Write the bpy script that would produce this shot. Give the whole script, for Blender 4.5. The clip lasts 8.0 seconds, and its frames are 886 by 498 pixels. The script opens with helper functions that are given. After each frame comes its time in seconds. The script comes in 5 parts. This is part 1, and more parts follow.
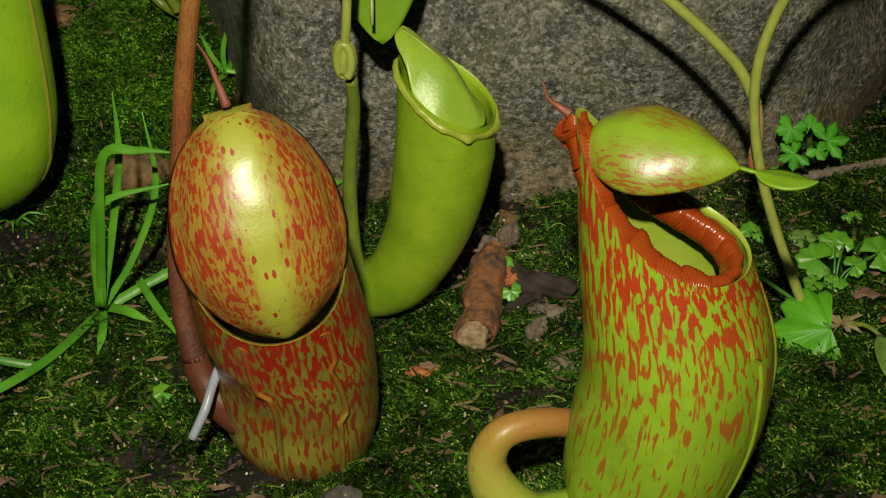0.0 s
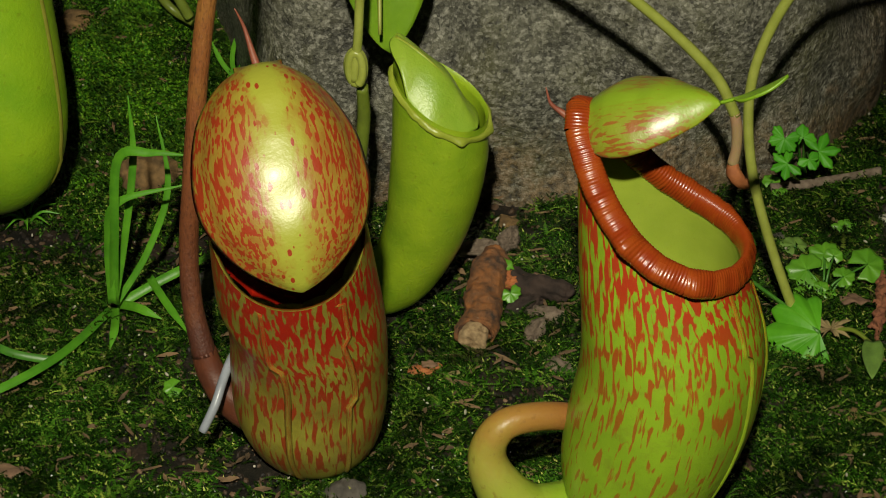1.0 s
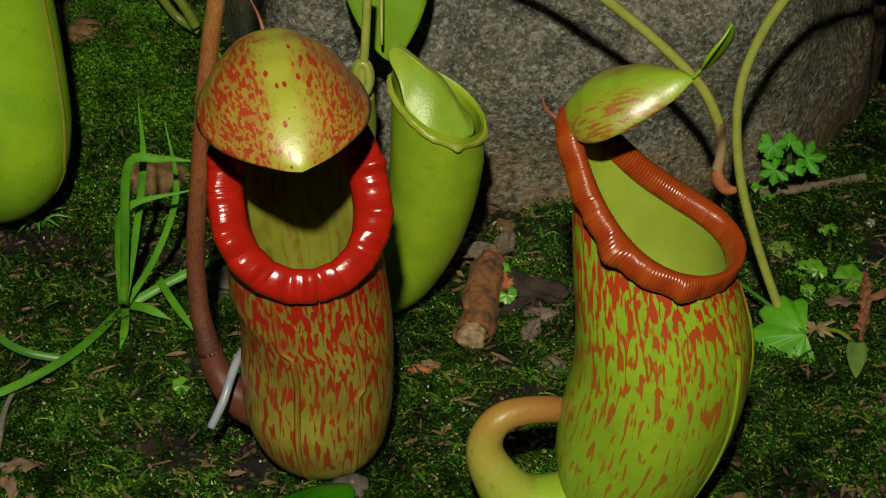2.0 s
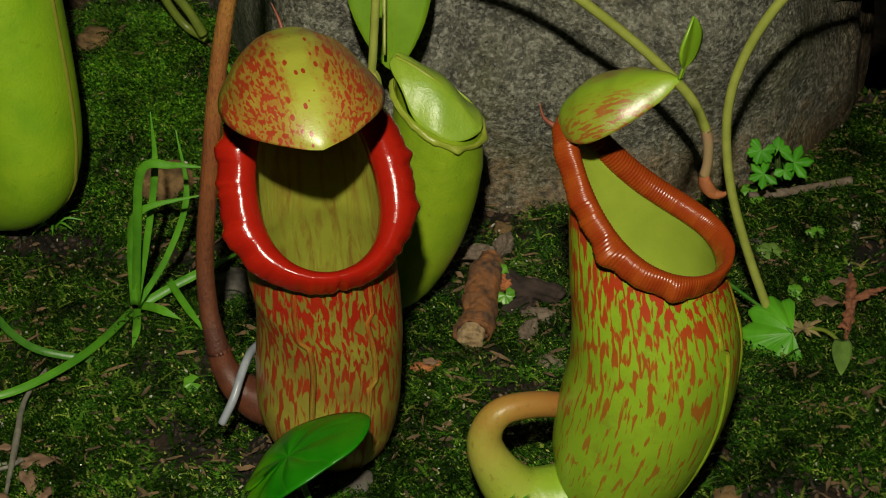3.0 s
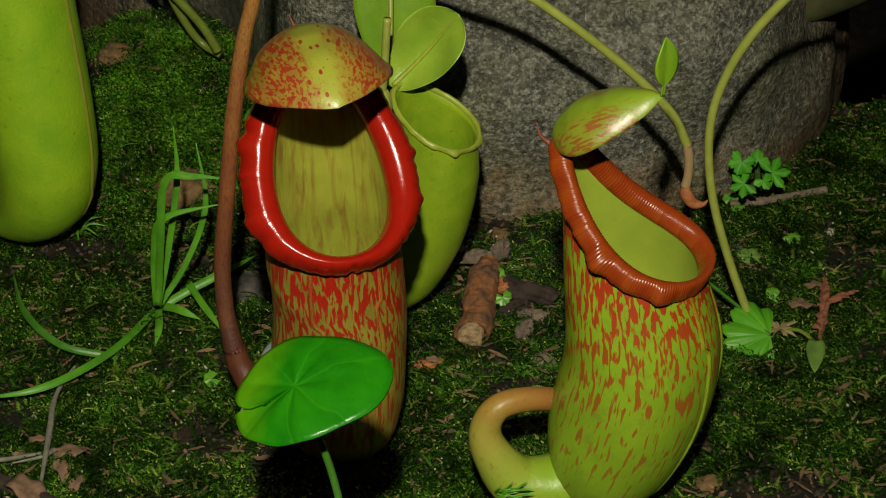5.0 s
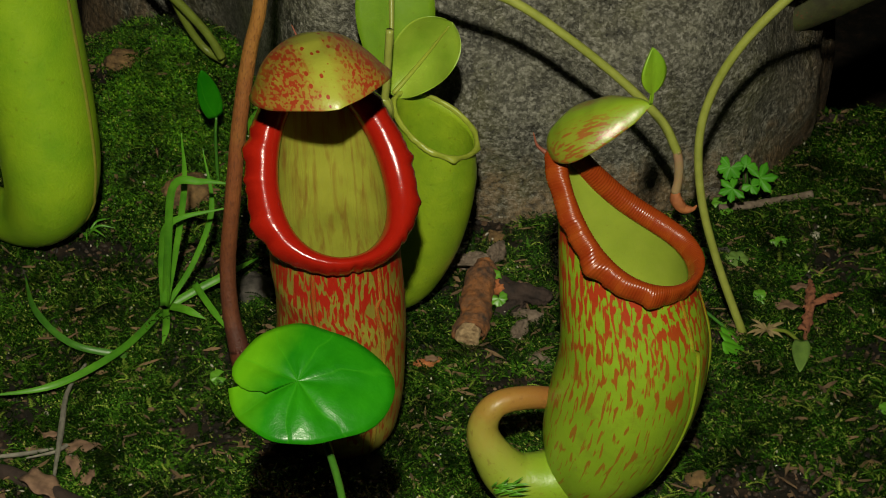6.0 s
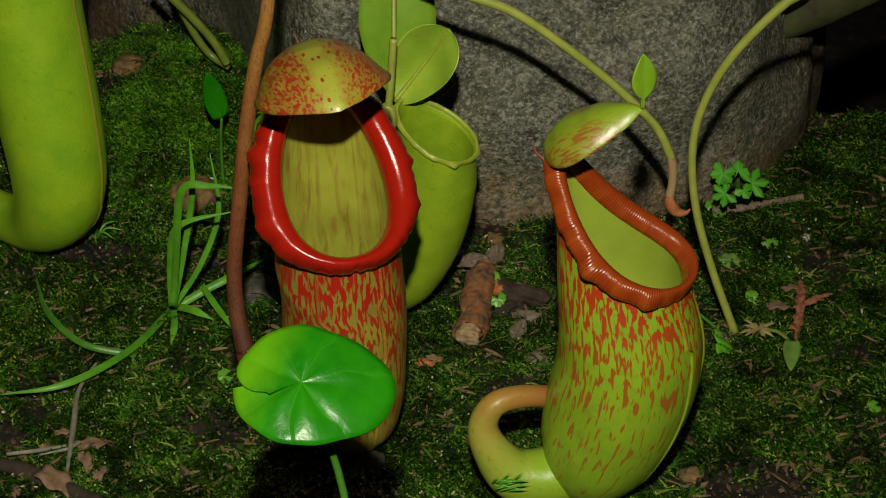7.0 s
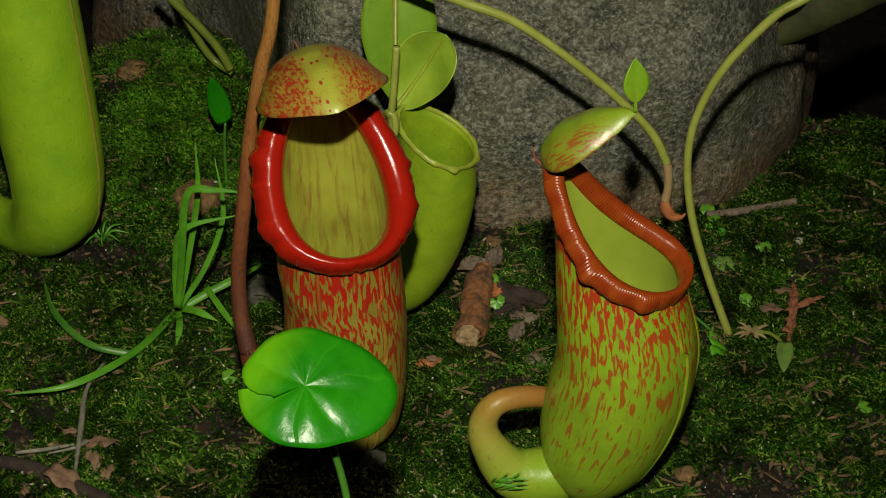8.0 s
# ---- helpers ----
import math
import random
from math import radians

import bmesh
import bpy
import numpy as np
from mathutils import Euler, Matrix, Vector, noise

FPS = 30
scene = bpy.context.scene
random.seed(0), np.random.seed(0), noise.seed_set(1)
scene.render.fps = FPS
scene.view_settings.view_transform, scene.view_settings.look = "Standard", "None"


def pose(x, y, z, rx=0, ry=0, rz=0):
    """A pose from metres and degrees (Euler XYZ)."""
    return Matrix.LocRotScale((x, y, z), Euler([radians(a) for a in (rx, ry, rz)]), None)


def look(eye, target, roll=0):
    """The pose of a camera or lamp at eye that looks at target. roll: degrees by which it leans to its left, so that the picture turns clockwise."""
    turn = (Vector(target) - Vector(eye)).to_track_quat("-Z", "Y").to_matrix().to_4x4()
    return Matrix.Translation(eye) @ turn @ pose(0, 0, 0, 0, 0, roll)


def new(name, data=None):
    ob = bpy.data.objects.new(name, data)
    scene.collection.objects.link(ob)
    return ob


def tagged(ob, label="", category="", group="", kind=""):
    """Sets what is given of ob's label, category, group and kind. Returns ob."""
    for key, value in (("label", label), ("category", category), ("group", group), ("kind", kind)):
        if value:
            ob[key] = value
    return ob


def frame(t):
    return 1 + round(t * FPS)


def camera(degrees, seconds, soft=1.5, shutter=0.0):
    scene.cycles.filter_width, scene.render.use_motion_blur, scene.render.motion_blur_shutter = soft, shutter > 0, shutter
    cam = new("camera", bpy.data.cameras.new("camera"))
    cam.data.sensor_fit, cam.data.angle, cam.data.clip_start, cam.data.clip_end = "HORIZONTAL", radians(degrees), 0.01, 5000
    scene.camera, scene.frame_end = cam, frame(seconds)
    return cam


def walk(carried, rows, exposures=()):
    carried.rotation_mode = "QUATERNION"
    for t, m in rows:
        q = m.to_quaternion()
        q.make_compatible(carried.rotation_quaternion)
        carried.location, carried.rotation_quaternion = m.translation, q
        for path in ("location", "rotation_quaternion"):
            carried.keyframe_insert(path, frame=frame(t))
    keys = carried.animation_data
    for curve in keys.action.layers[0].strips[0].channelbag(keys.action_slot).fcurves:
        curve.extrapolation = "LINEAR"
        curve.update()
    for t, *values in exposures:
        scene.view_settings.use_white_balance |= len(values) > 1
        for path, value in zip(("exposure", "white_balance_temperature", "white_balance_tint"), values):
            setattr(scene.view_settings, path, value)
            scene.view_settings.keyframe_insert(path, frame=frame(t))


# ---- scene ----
cam = camera(22.0, 8.0, soft=1.0)
PATH = [
    (0, (0.032, -0.688, 0.463), (-0.04, 1.027, -0.564), -2.2),
    (0.5, (0.027, -0.702, 0.471), (-0.034, 1.014, -0.555), -1.3),
    (1, (0.029, -0.712, 0.477), (-0.036, 1.004, -0.547), -1.4),
    (1.5, (0.029, -0.725, 0.484), (-0.035, 0.993, -0.537), -1.3),
    (3, (0.027, -0.765, 0.514), (-0.029, 0.949, -0.515), -1.2),
    (3.5, (0.026, -0.78, 0.524), (-0.027, 0.934, -0.506), -1.1),
    (4, (0.025, -0.793, 0.535), (-0.025, 0.918, -0.498), -1.0),
    (4.5, (0.024, -0.807, 0.544), (-0.024, 0.905, -0.489), -1.0),
    (6, (0.019, -0.848, 0.575), (-0.016, 0.86, -0.464), -0.6),
    (6.5, (0.018, -0.86, 0.586), (-0.015, 0.846, -0.458), -0.5),
    (7, (0.016, -0.871, 0.593), (-0.013, 0.835, -0.45), -0.5),
    (7.5, (0.014, -0.882, 0.6), (-0.011, 0.825, -0.443), -0.4),
    (8, (0.013, -0.888, 0.606), (-0.01, 0.817, -0.438), -0.3),
]
walk(cam, [(t, look(eye, target, roll)) for t, eye, target, roll in PATH], exposures=[(0, 0.40), (1, 0.27), (1.5, 0.2), (3.5, 0.09), (8, 0.0)])

# ---------- light: one flash above the camera, almost no daylight under the leaves ----------
world = bpy.data.worlds.new("shade")
scene.world = world
world.use_nodes = True
world.node_tree.nodes["Background"].inputs[0].default_value = (0.6, 0.7, 0.55, 1)
world.node_tree.nodes["Background"].inputs[1].default_value = 0.0016


def flash(eye, target, power, size, cone):
    data = bpy.data.lights.new("flash", "SPOT")
    data.energy, data.color, data.shadow_soft_size = power, (1.0, 0.95, 0.74), size
    data.spot_size, data.spot_blend = radians(cone), 1.0
    ob = new("flash", data)
    ob.matrix_world = look(eye, target)
    return ob


flash((0.012, -0.89, 0.785), (-0.045, -0.01, 0.05), 45.5, 0.013, 46)


# ---------- node materials ----------
def shader(name, rough=0.5, metal=0.0, spec=0.5, sub=0.0, coat=0.0):
    m = bpy.data.materials.new(name)
    m.use_nodes = True
    b = m.node_tree.nodes["Principled BSDF"]
    b.inputs["Roughness"].default_value = rough
    b.inputs["Metallic"].default_value = metal
    b.inputs["Specular IOR Level"].default_value = spec
    b.inputs["Coat Weight"].default_value = coat
    b.inputs["Coat Roughness"].default_value = 0.12
    if sub:
        b.inputs["Subsurface Weight"].default_value = sub
        b.inputs["Subsurface Radius"].default_value = (0.004, 0.004, 0.001)
        b.inputs["Subsurface Scale"].default_value = 0.5
    return m, m.node_tree, b



def coords(nt, which="Object", scale=(1, 1, 1), shift=(0, 0, 0)):
    tc = nt.nodes.new("ShaderNodeTexCoord")
    mp = nt.nodes.new("ShaderNodeMapping")
    nt.links.new(tc.outputs[which], mp.inputs["Vector"])
    mp.inputs["Scale"].default_value, mp.inputs["Location"].default_value = scale, shift
    return mp.outputs["Vector"]


def grain(nt, vec, scale, detail=4.0, rough=0.55, twist=0.0):
    n = nt.nodes.new("ShaderNodeTexNoise")
    nt.links.new(vec, n.inputs["Vector"])
    n.inputs["Scale"].default_value, n.inputs["Detail"].default_value = scale, detail
    n.inputs["Roughness"].default_value, n.inputs["Distortion"].default_value = rough, twist
    return n.outputs["Fac"]


def ramp(nt, fac, stops):
    r = nt.nodes.new("ShaderNodeValToRGB")
    nt.links.new(fac, r.inputs["Fac"])
    els = r.color_ramp.elements
    for k, (at, col) in enumerate(stops):
        e = els[k] if k < 2 else els.new(at)
        e.position, e.color = at, (*col, 1) if len(col) == 3 else col
    return r.outputs["Color"]


def math_node(nt, op, a, b=0.0, clamp=False):
    n = nt.nodes.new("ShaderNodeMath")
    n.operation, n.use_clamp = op, clamp
    for k, v in enumerate((a, b)):
        if isinstance(v, (int, float)):
            n.inputs[k].default_value = v
        else:
            nt.links.new(v, n.inputs[k])
    return n.outputs[0]


def blend(nt, fac, a, b):
    n = nt.nodes.new("ShaderNodeMix")
    n.data_type = "RGBA"
    for sock, v in ((n.inputs[0], fac), (n.inputs[6], a), (n.inputs[7], b)):
        if isinstance(v, (int, float)):
            sock.default_value = v
        elif isinstance(v, tuple):
            sock.default_value = (*v, 1)
        else:
            nt.links.new(v, sock)
    return n.outputs[2]


def relief(nt, b, height, strength=0.3, depth=0.001):
    n = nt.nodes.new("ShaderNodeBump")
    n.inputs["Strength"].default_value, n.inputs["Distance"].default_value = strength, depth
    nt.links.new(height, n.inputs["Height"])
    nt.links.new(n.outputs["Normal"], b.inputs["Normal"])


def paint(nt, b, colour):
    nt.links.new(colour, b.inputs["Base Color"])


def uv_axes(nt):
    tc = nt.nodes.new("ShaderNodeTexCoord")
    s = nt.nodes.new("ShaderNodeSeparateXYZ")
    nt.links.new(tc.outputs["UV"], s.inputs[0])
    return s.outputs[0], s.outputs[1]


def pitcher_skin(name, green, olive, red, dark_red, bias, fade, scale=(26, 9, 1), shift=0.0):
    """Waxy skin with upright red flecks; they thicken towards the rim by fade."""
    m, nt, b = shader(name, rough=0.34, spec=0.5, sub=0.12)
    vec = coords(nt, "UV", scale, (shift, shift, 0))
    n1 = grain(nt, vec, 1.0, 1.1, 0.45, 0.45)
    n2 = grain(nt, coords(nt, "UV", (scale[0] * 2.6, scale[1] * 2.2, 1), (shift + 3, 0, 0)), 1.0, 2.0, 0.5, 0.6)
    u, v = uv_axes(nt)
    dense = math_node(nt, "MULTIPLY", math_node(nt, "SUBTRACT", v, 0.5), fade)
    fac = math_node(nt, "ADD", math_node(nt, "ADD", math_node(nt, "MULTIPLY", n1, 0.80), math_node(nt, "MULTIPLY", n2, 0.20)), dense)
    fac = math_node(nt, "ADD", fac, bias)
    spots = ramp(nt, fac, [(0.522, (0, 0, 0)), (0.572, (1, 1, 1))])
    base = ramp(nt, grain(nt, coords(nt, "Object"), 45, 4), [(0.35, olive), (0.65, green)])
    reds = ramp(nt, v, [(0.25, red), (0.85, dark_red)])
    stain = ramp(nt, grain(nt, coords(nt, "Object"), 130, 6, 0.7), [(0.52, (0, 0, 0)), (0.75, (0.35, 0.35, 0.35))])
    paint(nt, b, blend(nt, stain, blend(nt, spots, base, reds), (0.16, 0.09, 0.02)))
    vec2 = coords(nt, "Object")
    shine = nt.nodes.new("ShaderNodeMapRange")
    nt.links.new(grain(nt, vec2, 160, 4), shine.inputs[0])
    shine.inputs[3].default_value, shine.inputs[4].default_value = 0.24, 0.46
    nt.links.new(shine.outputs[0], b.inputs["Roughness"])
    relief(nt, b, math_node(nt, "ADD", grain(nt, vec2, 110, 4), math_node(nt, "MULTIPLY", grain(nt, vec2, 900, 3), 0.25)), 0.22, 0.0012)
    return m


def plant_skin(name, light, dark, scale=60, rough=0.35, sub=0.12, bump=0.12, marks=0.25, mark=None):
    """Living or dry plant skin: soft mottling, small blemishes and a fine uneven relief."""
    m, nt, b = shader(name, rough=rough, sub=sub)
    vec = coords(nt, "Object")
    soft, small = grain(nt, vec, scale, 6, 0.6), grain(nt, vec, scale * 7, 4, 0.6)
    c = ramp(nt, soft, [(0.32, dark), (0.68, light)])
    c = blend(nt, ramp(nt, small, [(0.62, (0, 0, 0)), (0.72, (marks, marks, marks))]), c, mark or (dark[0] * 0.7 + 0.03, dark[1] * 0.45, dark[2] * 0.5))
    paint(nt, b, c)
    shine = nt.nodes.new("ShaderNodeMapRange")
    nt.links.new(grain(nt, vec, scale * 3, 3), shine.inputs[0])
    shine.inputs[3].default_value, shine.inputs[4].default_value = rough * 0.75, min(1.0, rough * 1.35)
    nt.links.new(shine.outputs[0], b.inputs["Roughness"])
    relief(nt, b, math_node(nt, "ADD", math_node(nt, "MULTIPLY", soft, 0.8), math_node(nt, "MULTIPLY", grain(nt, vec, scale * 16, 4), 0.4)), bump * 1.6, 0.0008)
    return m


def see_through(nt, b, colour, share):
    """Lets part of the light pass through a thin living blade."""
    thin, mix = nt.nodes.new("ShaderNodeBsdfTranslucent"), nt.nodes.new("ShaderNodeMixShader")
    nt.links.new(colour, thin.inputs["Color"])
    mix.inputs[0].default_value = share
    nt.links.new(b.outputs[0], mix.inputs[1])
    nt.links.new(thin.outputs[0], mix.inputs[2])
    nt.links.new(mix.outputs[0], nt.nodes["Material Output"].inputs["Surface"])


def lid_skin(name, green, red, edge, half, stripe, spread, spacing, stretch=0.5, flecks=0.0):
    """A lid's skin: round flecks scattered along the middle stripe, dense streaks on a brown wash towards the sides."""
    m, nt, b = shader(name, rough=0.42, spec=0.8, sub=0.0, coat=0.9)
    b.inputs["Coat Roughness"].default_value = 0.36
    vec = coords(nt, "Object", (1.0, stretch, 0.8))
    warp = nt.nodes.new("ShaderNodeTexVoronoi")
    nt.links.new(vec, warp.inputs["Vector"])
    warp.inputs["Scale"].default_value = spacing
    one = nt.nodes.new("ShaderNodeSeparateColor")
    nt.links.new(warp.outputs["Color"], one.inputs[0])
    sep = nt.nodes.new("ShaderNodeSeparateXYZ")
    nt.links.new(coords(nt, "Object"), sep.inputs[0])
    soft = math_node(nt, "MULTIPLY", math_node(nt, "SUBTRACT", grain(nt, coords(nt, "Object", (1, 0.5, 1)), 110, 4, 0.6), 0.5), 0.7)
    off = math_node(nt, "ADD", math_node(nt, "MULTIPLY", math_node(nt, "ABSOLUTE", sep.outputs[0]), 1.0 / half), soft)
    side = ramp(nt, off, [(stripe, (0, 0, 0)), (stripe + spread, (1, 1, 1))])
    size = math_node(nt, "ADD", math_node(nt, "MULTIPLY", one.outputs[0], 0.36), flecks - 0.06)
    dots = math_node(nt, "SUBTRACT", math_node(nt, "ADD", size, math_node(nt, "MULTIPLY", grain(nt, coords(nt, "Object"), 900, 2), 0.12)), warp.outputs["Distance"])
    dots = ramp(nt, math_node(nt, "ADD", dots, 0.5), [(0.51, (0, 0, 0)), (0.56, (1, 1, 1))])
    lines = math_node(nt, "ADD", grain(nt, coords(nt, "Object", (1.0, stretch * 0.55, 0.9)), spacing * 2.1, 1.6, 0.5, 0.3), math_node(nt, "MULTIPLY", side, 0.10))
    lines = math_node(nt, "MULTIPLY", ramp(nt, lines, [(0.595, (0, 0, 0)), (0.64, (1, 1, 1))]), side)
    wash = blend(nt, math_node(nt, "MULTIPLY", side, math_node(nt, "ADD", grain(nt, coords(nt, "Object", (1, 0.4, 1)), 260, 4, 0.6), 0.25)), green, edge)
    colour = blend(nt, math_node(nt, "MAXIMUM", dots, lines), wash, red)
    paint(nt, b, colour)
    see_through(nt, b, colour, 0.10)
    relief(nt, b, math_node(nt, "ADD", grain(nt, coords(nt, "Object"), 140, 4), math_node(nt, "MULTIPLY", grain(nt, coords(nt, "Object"), 900, 3), 0.3)), 0.28, 0.0012)
    return m


def blade_skin(name, light, dark, vein, rough=0.24, young=None):
    """A round leaf with pale veins that run out from its stalk and quilted skin between them."""
    m, nt, b = shader(name, rough=rough, spec=0.30, sub=0.03)
    sep = nt.nodes.new("ShaderNodeSeparateXYZ")
    nt.links.new(coords(nt, "Object"), sep.inputs[0])
    ang = math_node(nt, "ARCTAN2", sep.outputs[1], sep.outputs[0])
    r = math_node(nt, "SQRT", math_node(nt, "ADD", math_node(nt, "POWER", sep.outputs[0], 2.0), math_node(nt, "POWER", sep.outputs[1], 2.0)))
    bent = math_node(nt, "ADD", ang, math_node(nt, "MULTIPLY", grain(nt, coords(nt, "Object"), 34, 2), 1.5))
    ray = math_node(nt, "ABSOLUTE", math_node(nt, "SINE", math_node(nt, "MULTIPLY", bent, 3.5)))
    line = math_node(nt, "MULTIPLY", ray, math_node(nt, "MULTIPLY", r, 60.0))
    mask = ramp(nt, line, [(0.02, (0.2, 0.2, 0.2)), (0.12, (0, 0, 0))])
    base = ramp(nt, grain(nt, coords(nt, "Object"), 60, 5), [(0.3, dark), (0.7, light)])
    if young:
        lobe = math_node(nt, "ADD", math_node(nt, "MULTIPLY", sep.outputs[0], -42.0), math_node(nt, "MULTIPLY", sep.outputs[1], 16.0))
        lobe = math_node(nt, "ADD", lobe, math_node(nt, "MULTIPLY", grain(nt, coords(nt, "Object"), 60, 4), 0.5))
        base = blend(nt, ramp(nt, lobe, [(0.45, (0, 0, 0)), (1.0, (0.75, 0.75, 0.75))]), base, young)
    paint(nt, b, blend(nt, mask, base, vein))
    relief(nt, b, math_node(nt, "ADD", math_node(nt, "MINIMUM", line, 0.45), math_node(nt, "MULTIPLY", grain(nt, coords(nt, "Object"), 190, 4), 0.8)), 0.24, 0.0016)
    return m


def loop_skin():
    m, nt, b = shader("loop_skin", rough=0.4, sub=0.1)
    u, v = uv_axes(nt)
    fac = math_node(nt, "ADD", v, math_node(nt, "MULTIPLY", math_node(nt, "SUBTRACT", grain(nt, coords(nt), 60, 5), 0.5), 0.35))
    c = ramp(nt, fac, [(0.15, (0.24, 0.39, 0.02)), (0.45, (0.33, 0.33, 0.05)), (0.62, (0.36, 0.19, 0.04)), (0.9, (0.30, 0.12, 0.03))])
    c = blend(nt, ramp(nt, grain(nt, coords(nt), 420, 4), [(0.6, (0, 0, 0)), (0.7, (0.4, 0.4, 0.4))]), c, (0.16, 0.08, 0.02))
    paint(nt, b, c)
    relief(nt, b, grain(nt, coords(nt), 500, 4), 0.25, 0.0008)
    return m


def tendril_skin():
    """A tendril that runs from tan at its upper end to dark red-brown at its foot, with dark scurf and short streaks."""
    m, nt, b = shader("brown_stem", rough=0.55, sub=0.06)
    u, v = uv_axes(nt)
    fac = math_node(nt, "ADD", v, math_node(nt, "MULTIPLY", math_node(nt, "SUBTRACT", grain(nt, coords(nt), 80, 5, 0.6), 0.5), 0.5))
    c = ramp(nt, fac, [(0.2, (0.33, 0.15, 0.030)), (0.5, (0.24, 0.075, 0.022)), (0.9, (0.085, 0.026, 0.014))])
    c = blend(nt, ramp(nt, grain(nt, coords(nt, "UV", (22, 90, 1)), 1.0, 4, 0.65), [(0.5, (0, 0, 0)), (0.68, (0.6, 0.6, 0.6))]), c, (0.055, 0.020, 0.012))
    paint(nt, b, c)
    relief(nt, b, math_node(nt, "ADD", grain(nt, coords(nt), 420, 5, 0.65), grain(nt, coords(nt, "UV", (30, 60, 1)), 1.0, 4)), 0.5, 0.0008)
    return m


def lining_skin():
    """The inside of the flecked pitcher: yellow-green with soft brown streaks running down."""
    m, nt, b = shader("streaked_lining", rough=0.42, sub=0.1)
    long_ = grain(nt, coords(nt, "UV", (44, 5, 1)), 1.0, 4, 0.6, 0.5)
    soft = grain(nt, coords(nt), 60, 4)
    c = ramp(nt, soft, [(0.3, (0.30, 0.31, 0.035)), (0.7, (0.40, 0.42, 0.05))])
    c = blend(nt, ramp(nt, long_, [(0.47, (0, 0, 0)), (0.68, (0.8, 0.8, 0.8))]), c, (0.24, 0.115, 0.022))
    paint(nt, b, c)
    relief(nt, b, grain(nt, coords(nt, "UV", (90, 12, 1)), 1.0, 4), 0.3, 0.0008)
    return m


SKIN_A = pitcher_skin("flecked_skin", (0.33, 0.30, 0.040), (0.22, 0.165, 0.026), (0.27, 0.060, 0.013), (0.42, 0.018, 0.008), 0.024, 0.12, (92, 15, 1))
SKIN_B = pitcher_skin("flecked_green_skin", (0.26, 0.42, 0.020), (0.21, 0.35, 0.016), (0.27, 0.17, 0.014), (0.38, 0.040, 0.010), -0.010, 0.20, (100, 15, 1), 5.0)
# Far pitcher: skin colours darkened to stand for the dim light it hangs in.
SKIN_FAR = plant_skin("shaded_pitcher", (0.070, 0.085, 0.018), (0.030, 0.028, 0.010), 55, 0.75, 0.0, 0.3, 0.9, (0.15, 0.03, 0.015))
SKIN_C = plant_skin("plain_green_skin", (0.31, 0.44, 0.018), (0.18, 0.31, 0.012), 55, 0.36, 0.12, 0.35, 0.4)
RIM_SKIN = plant_skin("yellow_rim", (0.36, 0.42, 0.05), (0.26, 0.32, 0.03), 150)
SKIN_D = plant_skin("pale_green_skin", (0.31, 0.50, 0.016), (0.185, 0.38, 0.012), 42, 0.36, 0.12, 0.35, 0.35)
LID_SKIN_A = lid_skin("flecked_lid", (0.42, 0.44, 0.045), (0.38, 0.045, 0.01), (0.36, 0.14, 0.022), 0.0245, 0.10, 0.30, 420, 0.4)
LID_SKIN_B = lid_skin("streaked_lid", (0.27, 0.42, 0.02), (0.33, 0.12, 0.015), (0.28, 0.27, 0.02), 0.018, -0.3, 0.9, 440, 0.3, -0.10)
LINING_A = lining_skin()
LINING_B = plant_skin("green_lining", (0.36, 0.46, 0.05), (0.30, 0.40, 0.04), 90)
STEM_PINK = plant_skin("pink_filament", (0.26, 0.08, 0.045), (0.18, 0.05, 0.03), 200, 0.5)
STALK = plant_skin("dark_green_stalk", (0.07, 0.22, 0.02), (0.04, 0.15, 0.015), 200)
LEAF_MID = plant_skin("green_leaf", (0.12, 0.32, 0.02), (0.08, 0.24, 0.015), 120)
SEAM_D = plant_skin("brown_seam", (0.25, 0.24, 0.03), (0.18, 0.20, 0.02), 120)
LOOP_SKIN = loop_skin()
STEM_OLIVE = plant_skin("olive_stem", (0.18, 0.24, 0.03), (0.12, 0.16, 0.02), 120)
LEAF_WIDE = plant_skin("broad_leaf", (0.20, 0.36, 0.016), (0.14, 0.28, 0.012), 60, 0.38)
LEAF_LIME = blade_skin("lime_leaf", (0.11, 0.37, 0.015), (0.06, 0.25, 0.010), (0.19, 0.46, 0.05), 0.45)
LEAF_FRESH = blade_skin("fresh_leaf", (0.075, 0.33, 0.012), (0.040, 0.22, 0.008), (0.13, 0.40, 0.03), 0.5)
LEAF_DULL = plant_skin("dull_leaf", (0.17, 0.30, 0.05), (0.09, 0.17, 0.03), 160, 0.6)
FOOT_BROWN = plant_skin("dark_foot", (0.16, 0.045, 0.018), (0.07, 0.022, 0.012), 70, 0.5, 0.06, 0.3, 0.5)
STEM_FADED = plant_skin("faded_stem", (0.42, 0.24, 0.14), (0.34, 0.26, 0.12), 120)
RUST_BRIGHT = plant_skin("orange_withered", (0.50, 0.17, 0.05), (0.30, 0.09, 0.03), 220, 0.6, 0.0, 0.5)
RUST = plant_skin("rusty_frond", (0.34, 0.13, 0.06), (0.18, 0.06, 0.03), 260, 0.85, 0.0, 0.6)
STRAW = plant_skin("straw", (0.36, 0.28, 0.12), (0.20, 0.14, 0.06), 260, 0.8, 0.0, 0.4)
STRAW_GREY = plant_skin("grey_straw", (0.30, 0.28, 0.22), (0.16, 0.15, 0.12), 240, 0.8, 0.0, 0.6)
DEAD_WOOD = plant_skin("dead_wood", (0.30, 0.23, 0.17), (0.12, 0.085, 0.06), 240, 0.85, 0.0, 0.8)
